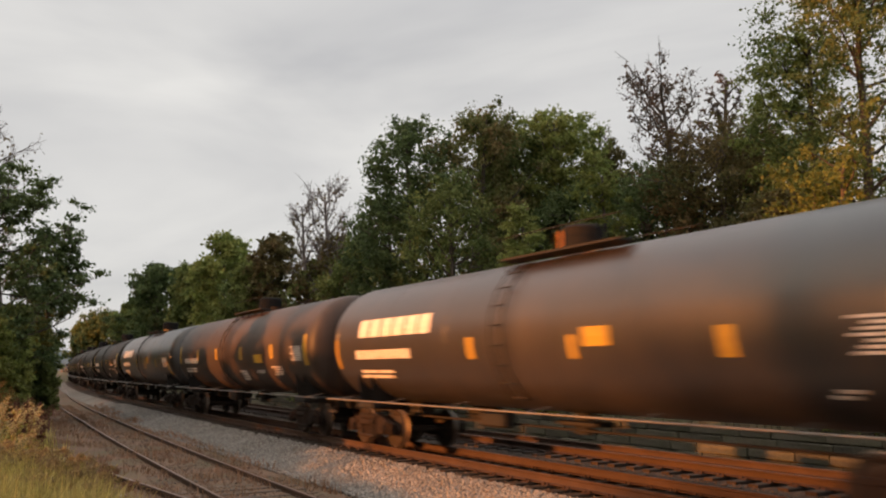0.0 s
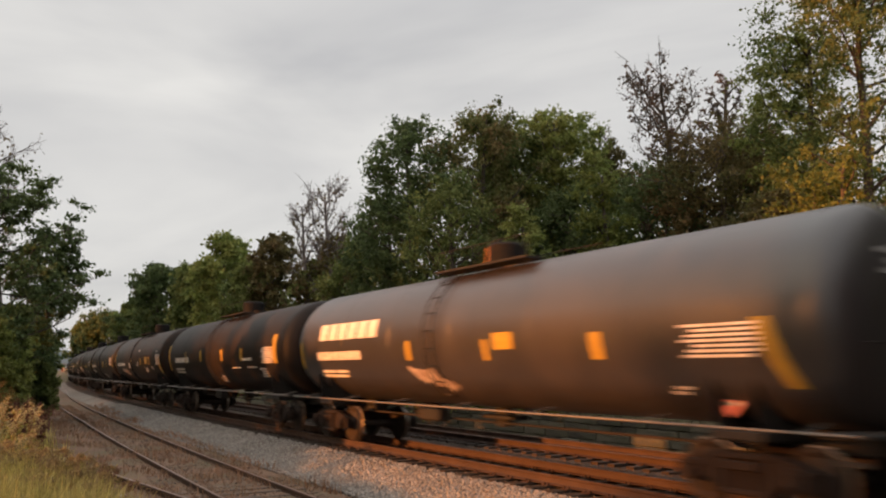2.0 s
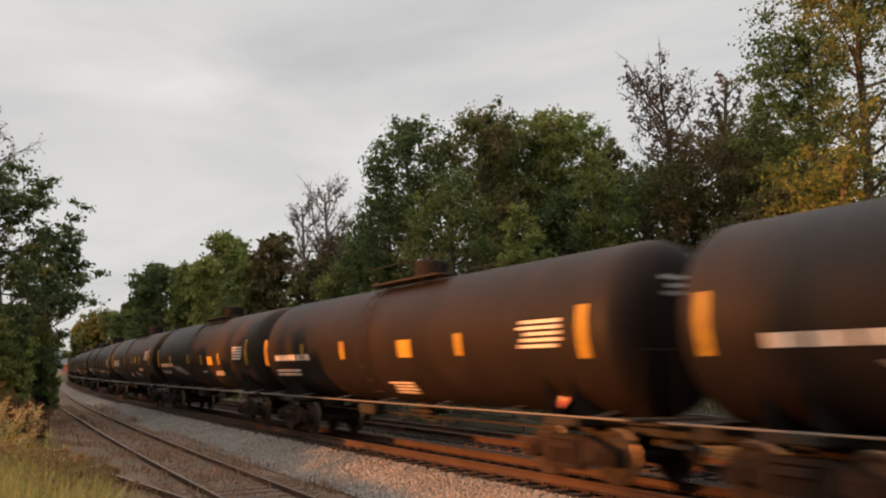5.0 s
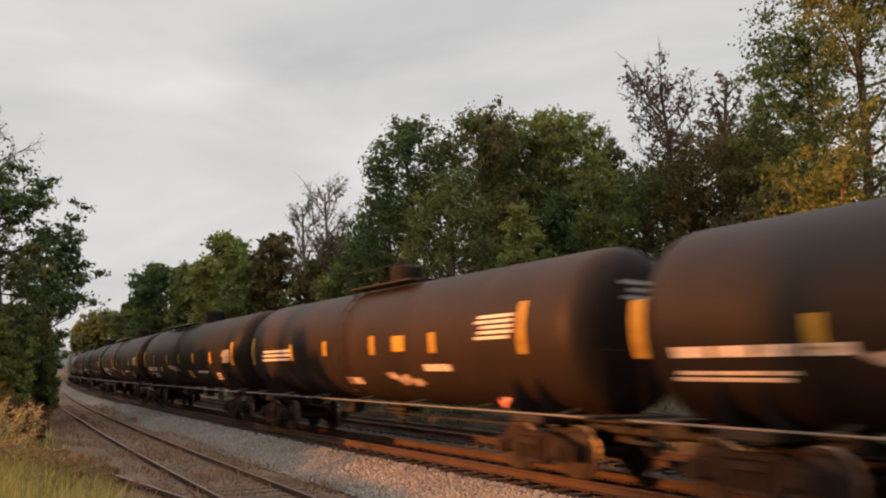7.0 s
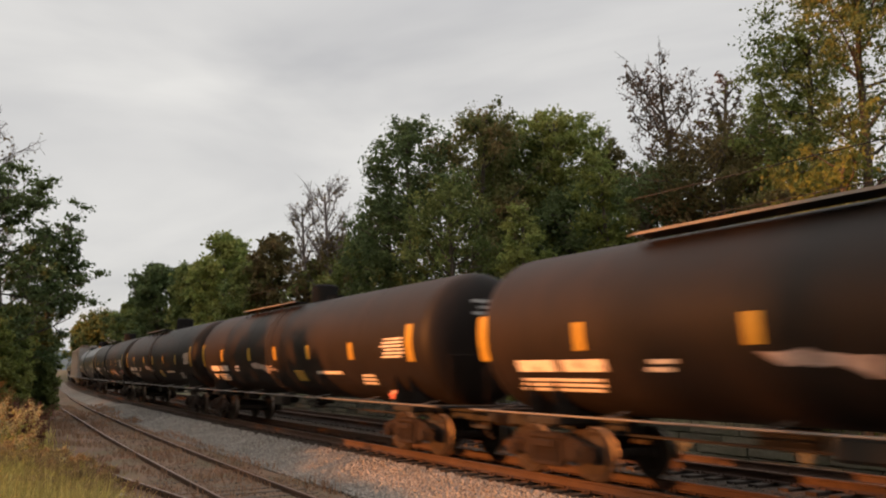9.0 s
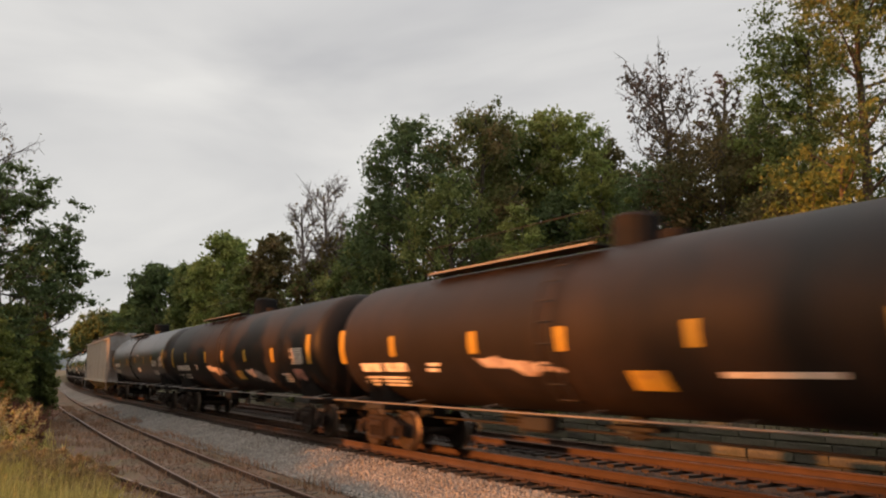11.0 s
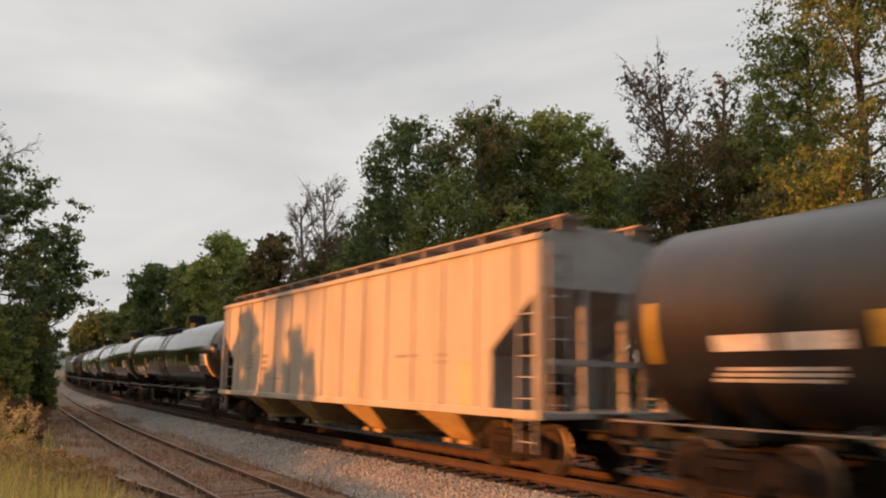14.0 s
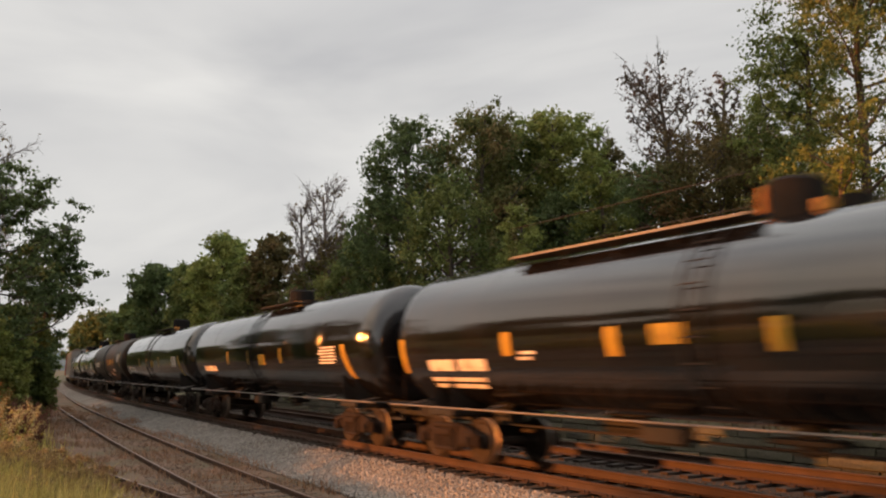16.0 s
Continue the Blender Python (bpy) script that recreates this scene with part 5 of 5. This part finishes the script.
for s in np.arange(60, 420, 3.2):
    x, y = on_line(s, 14 + _rng.uniform(0, 16))
    hh = _rng.uniform(6, 10)
    for k in range(7):
        _cl.append((x + _rng.normal() * 1.2, y + _rng.normal() * 1.2, 0.0 + k / 6 * (hh - 1.5))), _cr.append(_rng.uniform(1.0, 2.1))
far_woods = new("far_woods", leaves_mesh("far_woods", _cl, _cr, 60000, 0.55, LEAF["green"], _rng))
tagged(far_woods, "dense green woods standing behind the railway", "woods", kind="stuff")

# a low ridge far up the line
bm = bmesh.new()
ridge = []
for k in range(41):
    a = radians(-60 + k * 2)
    hgt = 26 + 9 * math.sin(k * 0.55) + 5 * math.sin(k * 1.7)
    ridge.append((bm.verts.new((1500 * math.sin(a), 1500 * math.cos(a), -5)), bm.verts.new((1560 * math.sin(a), 1560 * math.cos(a), 16 + hgt)), bm.verts.new((1900 * math.sin(a), 1900 * math.cos(a), -5))))
for a, b in zip(ridge, ridge[1:]):
    for j in (0, 1):
        bm.faces.new((a[j], b[j], b[j + 1], a[j + 1]))
hill = part("ridge", bm, material("hazy_blue_wooded_ridge", (0.13, 0.16, 0.17), 1, 0, 0.15, 0.01, 0.2, 0), label="hazy blue wooded ridge in the distance", smooth=True)
tagged(hill, category="hill", kind="structure")

# ---------------------------------------------------------------- loose stones
def stones_mesh(name, pos, size, mat, rng):
    """Broken stones: squashed octahedra, each with its own shape and turn."""
    n = len(pos)
    base = np.array([[1, 0, 0], [0, 1, 0], [-1, 0, 0], [0, -1, 0], [0, 0, 1], [0, 0, -1]], float)
    v = base[None] * rng.uniform(0.55, 1.25, (n, 6, 1)) + rng.normal(size=(n, 6, 3)) * 0.16
    q = rng.normal(size=(n, 4))
    q /= np.linalg.norm(q, axis=1)[:, None]
    w, x, y, z = q.T
    R = np.stack([1 - 2 * (y * y + z * z), 2 * (x * y - z * w), 2 * (x * z + y * w), 2 * (x * y + z * w), 1 - 2 * (x * x + z * z), 2 * (y * z - x * w),
                  2 * (x * z - y * w), 2 * (y * z + x * w), 1 - 2 * (x * x + y * y)], 1).reshape(n, 3, 3)
    v = np.einsum("nij,nkj->nki", R, v) * size[:, None, None] + pos[:, None, :]
    tri = np.array([[0, 1, 4], [1, 2, 4], [2, 3, 4], [3, 0, 4], [1, 0, 5], [2, 1, 5], [3, 2, 5], [0, 3, 5]])
    me = bpy.data.meshes.new(name)
    me.vertices.add(n * 6), me.loops.add(n * 24), me.polygons.add(n * 8)
    me.vertices.foreach_set("co", v.ravel())
    me.loops.foreach_set("vertex_index", (np.arange(n)[:, None, None] * 6 + tri[None]).ravel())
    me.polygons.foreach_set("loop_start", np.arange(n * 8) * 3)
    me.update(calc_edges=True)
    me.materials.append(mat)
    return me


def strip_points(n, s0, s1, u0, u1, height, rng, power=1.6, wave=0.0, cant=True):
    """Random places on a strip of the line, thicker towards the camera."""
    s = s0 + (s1 - s0) * rng.uniform(0, 1, n) ** power
    out = np.zeros((n, 3))
    u = rng.uniform(u0, u1, n)
    for i in range(n):
        e = 0.25 * noise.noise(Vector((s[i] * 0.5, 0, 0))) * wave
        out[i] = spot(s[i], u[i] + e, height(u[i], s[i]), cant)
    return out


bed_u, bed_z = [p[0] for p in bed_profile], [p[1] for p in bed_profile]
_rng = np.random.default_rng(11)
pts = strip_points(26000, 2, 48, 1.25, 3.35, lambda u, s: np.interp(u, bed_u, bed_z) if u < 2.9 else -0.62, _rng)
tagged(new("ballast_shoulder_stones", stones_mesh("ballast_shoulder_stones", pts, _rng.uniform(0.022, 0.048, len(pts)), M_STONE, _rng)),
       "loose grey crushed stone on the ballast shoulder", "gravel", kind="stuff")
pts = strip_points(13000, -4, 34, -3.0, 1.25, lambda u, s: np.interp(u, bed_u, bed_z) - 0.004, _rng)
# Rust-dusted like the bed, with the same shade darkened into the colour
M_STONE_RUST_SHADE = material("rusty_stone_with_train_shade", (0.085, 0.062, 0.046), 0.9, 0, 0.35, 0.8, 30, 0.3, island_vary=0.5)
tagged(new("track_stones", stones_mesh("track_stones", pts, _rng.uniform(0.02, 0.042, len(pts)), M_STONE_RUST_SHADE, _rng)),
       "rust-dusted stones between the main track's ties, coloured darker as shade", "gravel", kind="stuff")
pts = strip_points(6000, -6, 30, -9, -5.2, lambda u, s: np.interp(u, bed_u, bed_z), _rng)
tagged(new("far_shoulder_stones", stones_mesh("far_shoulder_stones", pts, _rng.uniform(0.025, 0.055, len(pts)), M_STONE_RUST_SHADE, _rng)),
       "rust-dusted, darkened stones beyond the second track", "gravel", kind="stuff")
pts = strip_points(2600, -8, 40, -13.5, -9.3, lambda u, s: bed_height(u, 5.0) + 0.05, _rng, 1.2)
M_RUBBLE = material("mossy_grey_rubble", (0.095, 0.085, 0.066), 0.9, 0, 0.4, 1.5, 15, 0.6, (0.07, 0.075, 0.04), 0.5, 1.0, island_vary=0.5)
tagged(new("rubble", stones_mesh("rubble", pts, _rng.uniform(0.08, 0.26, len(pts)), M_RUBBLE, _rng)), "mossy grey rubble heaped along the far bank", "rubble", kind="stuff")
pts = np.array([spot(s, offset_at(s) + u, -0.54 if abs(u) < 1.3 else -0.61, False) for s, u in zip(2 + 45 * _rng.uniform(0, 1, 13000) ** 1.5, _rng.uniform(-2.3, 2.9, 13000))])
M_STONE_OLD = material("earthy_brown_stone", (0.16, 0.104, 0.074), 0.95, 0, 0.35, 0.8, 30, 0.3, island_vary=0.5)
tagged(new("siding_stones", stones_mesh("siding_stones", pts, _rng.uniform(0.018, 0.042, len(pts)), M_STONE_OLD, _rng)),
       "earthy old stones lying between the siding ties", "gravel", kind="stuff")


# ---------------------------------------------------------------- low stone wall beyond the second track
M_WALL = material("mossy_grey_wall_stone", (0.070, 0.065, 0.048), 0.92, 0, 0.4, 1.3, 14, 0.8, (0.042, 0.046, 0.025), 0.5, 1.1, object_vary=0.5)
M_GAP = material("dark_wall_joint", (0.028, 0.025, 0.020), 0.95, 0, 0.3, 2, 20, 0.3)
stone_wall = new("stone_wall", sweep("stone_wall", [(-8.85, -0.7), (-8.85, 0.50), (-8.50, 0.50), (-8.50, -0.7)], list(np.arange(-16, 50, 1.0)), lambda s: 0.0, [M_GAP]))
tagged(stone_wall, "low mossy wall of grey stone blocks beyond the tracks", "wall", kind="structure")
_wr = random.Random(77)
BLOCKS = []
for k in range(6):
    bm = bmesh.new()
    box(bm, (0, 0, 0), (0.95 + 0.16 * k, 0.16, 0.255), bevel=0.03)
    for v in bm.verts:
        v.co += Vector((_wr.uniform(-0.015, 0.015), _wr.uniform(-0.02, 0.02), _wr.uniform(-0.012, 0.012)))
    me = bpy.data.meshes.new("stone_block")
    bm.to_mesh(me), bm.free()
    me.materials.append(M_WALL)
    BLOCKS.append(me)
for course in range(4):
    s = -15.5 + 0.35 * course
    while s < 49:
        k = _wr.randrange(6)
        wide = 0.95 + 0.16 * k
        ob = new("stone_block", BLOCKS[k])
        ob.parent = stone_wall
        ob.matrix_basis = line_pose(s + wide / 2, -8.47 + _wr.uniform(-0.03, 0.03), -0.40 + 0.27 * course) @ pose(0, 0, 0, 0, 0, _wr.uniform(-1, 1))
        s += wide + 0.02


# ---------------------------------------------------------------- grass and weeds
def plant_material(name, base, other):
    return leaf_material(name, base, other, 0.45)


M_GRASS = plant_material("yellowing_grass", (0.40, 0.35, 0.10), (0.60, 0.45, 0.17))
M_GRASS_GREEN = plant_material("green_weeds", (0.19, 0.205, 0.06), (0.26, 0.23, 0.075))
M_BANK = plant_material("dull_bank_weeds", (0.060, 0.062, 0.034), (0.085, 0.070, 0.042))
M_STRAW = plant_material("dry_straw_seed_heads", (0.36, 0.26, 0.13), (0.28, 0.20, 0.10))
M_PINKISH = plant_material("dry_pinkish_weed_stems", (0.30, 0.17, 0.11), (0.22, 0.14, 0.08))
M_GOLD = plant_material("goldenrod_gone_to_seed", (0.44, 0.38, 0.21), (0.36, 0.32, 0.16))
M_DOCK = plant_material("dark_red_brown_dock", (0.150, 0.070, 0.048), (0.17, 0.085, 0.054))
M_ORANGE = plant_material("orange_autumn_leaves", (0.30, 0.13, 0.035), (0.22, 0.15, 0.045))


def blades(name, roots, heights, width, mat, rng, lean=0.35, seg=3):
    """Curved tapering blades."""
    n = len(roots)
    a = rng.uniform(0, 2 * math.pi, n)
    face = a + math.pi / 2 + rng.normal(size=n) * 0.6
    out = np.stack([np.cos(a), np.sin(a), np.zeros(n)], 1)
    side = np.stack([np.cos(face), np.sin(face), np.zeros(n)], 1)
    bend = np.abs(rng.normal(size=n)) * lean * heights
    rows = []
    for k in range(seg + 1):
        f = k / seg
        c = roots + out * (bend * f ** 2)[:, None] + np.array([0, 0, 1.0]) * (heights * f * (1 - 0.15 * f * bend / np.maximum(heights, 0.01)))[:, None]
        w = width * (1 - f * 0.9)
        rows += [c - side * w, c + side * w]
    v = np.stack(rows, 1).reshape(-1, 3)
    m = 2 * (seg + 1)
    quad = np.array([[2 * k, 2 * k + 1, 2 * k + 3, 2 * k + 2] for k in range(seg)])
    me = bpy.data.meshes.new(name)
    me.vertices.add(n * m), me.loops.add(n * seg * 4), me.polygons.add(n * seg)
    me.vertices.foreach_set("co", v.ravel())
    me.loops.foreach_set("vertex_index", (np.arange(n)[:, None, None] * m + quad[None]).ravel())
    me.polygons.foreach_set("loop_start", np.arange(n * seg) * 4)
    me.update(calc_edges=True)
    me.materials.append(mat)
    return me


SPUR_A, SPUR_B = Vector((-5.05, 15.1)), Vector((-12.2, 24.25))


def spur_side(x, y):
    """Distance of a place from the spur's nearer rail, towards the verge."""
    d = (SPUR_B - SPUR_A).normalized()
    return -((x - SPUR_A.x) * d.y - (y - SPUR_A.y) * d.x)


def scatter(n, x0, x1, y0, y1, keep, rng, clear=None):
    out = []
    while len(out) < n:
        x, y = rng.uniform(x0, x1), rng.uniform(y0, y1)
        if clear is not None and spur_side(x, y) < clear + 0.5 * noise.noise(Vector((x * 0.8, y * 0.8, 4))):
            continue
        i = int(np.argmin((_lx - x) ** 2 + (_ly - y) ** 2))
        s, th = _s_near[i], _lt[i]
        du = (x - _lx[i]) * -math.sin(th) + (y - _ly[i]) * math.cos(th)
        u = -(x - _lx[i]) * math.cos(th) - (y - _ly[i]) * math.sin(th)
        if keep(u - offset_at(s + du), s + du):
            out.append((x, y, bed_height(u, offset_at(s + du)) - 0.03))
    return np.array(out)


_rng = np.random.default_rng(21)
verge = scatter(22000, -11, 0.5, 8.5, 20, lambda u, s: u > 2.7, _rng, 1.25)
tagged(new("verge_grass", blades("verge_grass", verge, _rng.uniform(0.3, 0.95, len(verge)), 0.012, M_GRASS, _rng, 0.5)), "tall yellowing grass on the verge", "grass", kind="stuff")
verge = scatter(5000, -9, 1.5, 8, 18, lambda u, s: 1.5 < u < 4.5, _rng, 0.35)
tagged(new("verge_weeds", blades("verge_weeds", verge, _rng.uniform(0.08, 0.3, len(verge)), 0.02, M_GRASS_GREEN, _rng, 0.7)), "low green weeds beside the siding", "weeds", kind="stuff")
wide = scatter(9000, -42, -6, 16, 62, lambda u, s: u > 2.4, _rng)
tagged(new("rough_grass", blades("rough_grass", wide, _rng.uniform(0.3, 0.9, len(wide)), 0.022, M_GRASS, _rng, 0.5)), "rough dry grass further up the line", "grass", kind="stuff")
bank = scatter(9000, -8, 34, 14, 48, lambda u, s: -21 < u + offset_at(s) < -8.6, _rng)
tagged(new("bank_weeds", blades("bank_weeds", bank, _rng.uniform(0.15, 0.6, len(bank)), 0.02, M_BANK, _rng, 0.6)), "green weeds on the bank beyond the tracks", "weeds", kind="stuff")
old = scatter(9000, -30, -2, 13, 55, lambda u, s: -1.9 < u < 2.9 and noise.noise(Vector((s * 0.5, u * 0.8, 1))) > 0.02, _rng)
old[:, 2] += 0.1
tagged(new("siding_weeds", blades("siding_weeds", old, _rng.uniform(0.08, 0.32, len(old)), 0.012, M_PINKISH, _rng, 0.8)), "dry pinkish weeds growing between the siding rails", "weeds", kind="stuff")


def stalk_plant(name, label, category, x, y, h, stalk_mat, head_mat, seed, stems=7, head=0.16, leafy=0, nod=0.3, group="weeds on the verge"):
    """Stems that part from the root, each with a feathery head, and some leaves."""
    rng = np.random.default_rng(seed)
    z = ground_z(x, y) - 0.03
    root = tagged(new(name), label, category, group)
    root.location = (x, y, z)
    for k in range(stems):
        verts, faces = [], []
        a = rng.uniform(0, 6.28)
        pts, d = wander((rng.normal() * 0.06, rng.normal() * 0.06, 0), (math.cos(a) * 0.22, math.sin(a) * 0.22, 1), h * rng.uniform(0.7, 1.0), 5, rng, 0.05, 0.10)
        tip, d2 = wander(pts[-1], d + np.array([math.cos(a), math.sin(a), -0.1]) * nod, head * 2.2, 4, rng, -nod * 0.5, 0.12)
        limb_tube(verts, faces, pts + tip[1:], 0.007, 0.003, 4)
        st = new("stem", raw_mesh("stem", verts, faces, [stalk_mat]))
        st.parent = root
        hd = new("seed_head", leaves_mesh("seed_head", tip, [head * 0.5, head * 0.6, head * 0.55, head * 0.4, head * 0.25], 110, 0.035, head_mat, rng, 1.0))
        hd.parent = st
        tagged(hd, kind="stuff")
        if leafy:
            lf = new("leaves", leaves_mesh("leaves", pts[1:5], [h * 0.14] * 4, leafy, 0.085, stalk_mat, rng, 1.2))
            lf.parent = st
            tagged(lf, kind="stuff")
    return root


_rng = np.random.default_rng(31)
for i, (x, y, h) in enumerate(((-9.0, 17.5, 1.35), (-9.4, 17.9, 1.5), (-9.9, 18.2, 1.45), (-9.6, 17.2, 1.25), (-10.3, 18.0, 1.5), (-9.9, 17.0, 1.1), (-8.6, 16.2, 0.9))):
    stalk_plant("goldenrod", "tall goldenrod gone to seed on the verge", "weed", x, y, h, M_GRASS_GREEN, M_GOLD, 500 + i, 6, 0.15, 22)
for i in range(38):
    f = i / 37
    x, y = -8.6 + 2.7 * f + _rng.normal() * 0.4, 16.2 - 2.6 * f + _rng.normal() * 0.5
    stalk_plant("foxtail_grass", "dry foxtail grass with nodding seed heads", "grass", x, y, _rng.uniform(0.6, 1.0), M_STRAW, M_STRAW, 540 + i, 6, 0.075, 0, 0.9)
for i in range(15):
    x, y = -9.4 + i * 0.24 + _rng.normal() * 0.4, 20.5 - i * 0.36 + _rng.normal() * 0.5
    stalk_plant("dry_weed", "dry pinkish weed bent over the old siding", "weed", x, y, _rng.uniform(0.35, 0.6), M_STRAW, M_PINKISH, 570 + i, 6, 0.06, 0, 0.9)
for i, (x, y, h) in enumerate(((-12.2, 24.5, 0.8), (-12.6, 25.0, 1.1), (-13.0, 25.6, 1.2), (-13.3, 25.2, 1.2), (-13.6, 26.2, 1.3))):
    stalk_plant("curly_dock", "dark red-brown dock thicket by the spur rails", "weed", x, y, h, M_DOCK, M_DOCK, 600 + i, 12, 0.2, 50, 0.25)
for i, (x, y, h) in enumerate(((-12.3, 21.9, 1.5), (-12.9, 22.6, 1.8), (-13.4, 23.6, 1.9))):
    stalk_plant("sumac", "orange autumn sumac shoots on the verge", "shrub", x, y, h, M_ORANGE, M_ORANGE, 630 + i, 9, 0.2, 70, 0.3)

# a scrap of pale card lying by the spur
bm = bmesh.new()
box(bm, (0, 0, 0.012), (0.34, 0.2, 0.012), bevel=0.004)
tagged(part("litter", bm, M_WHITE, label="pale flattened litter lying in the weeds", m=pose(-6.35, 16.6, -0.6, 6, 4, 30)), category="litter")

motions()
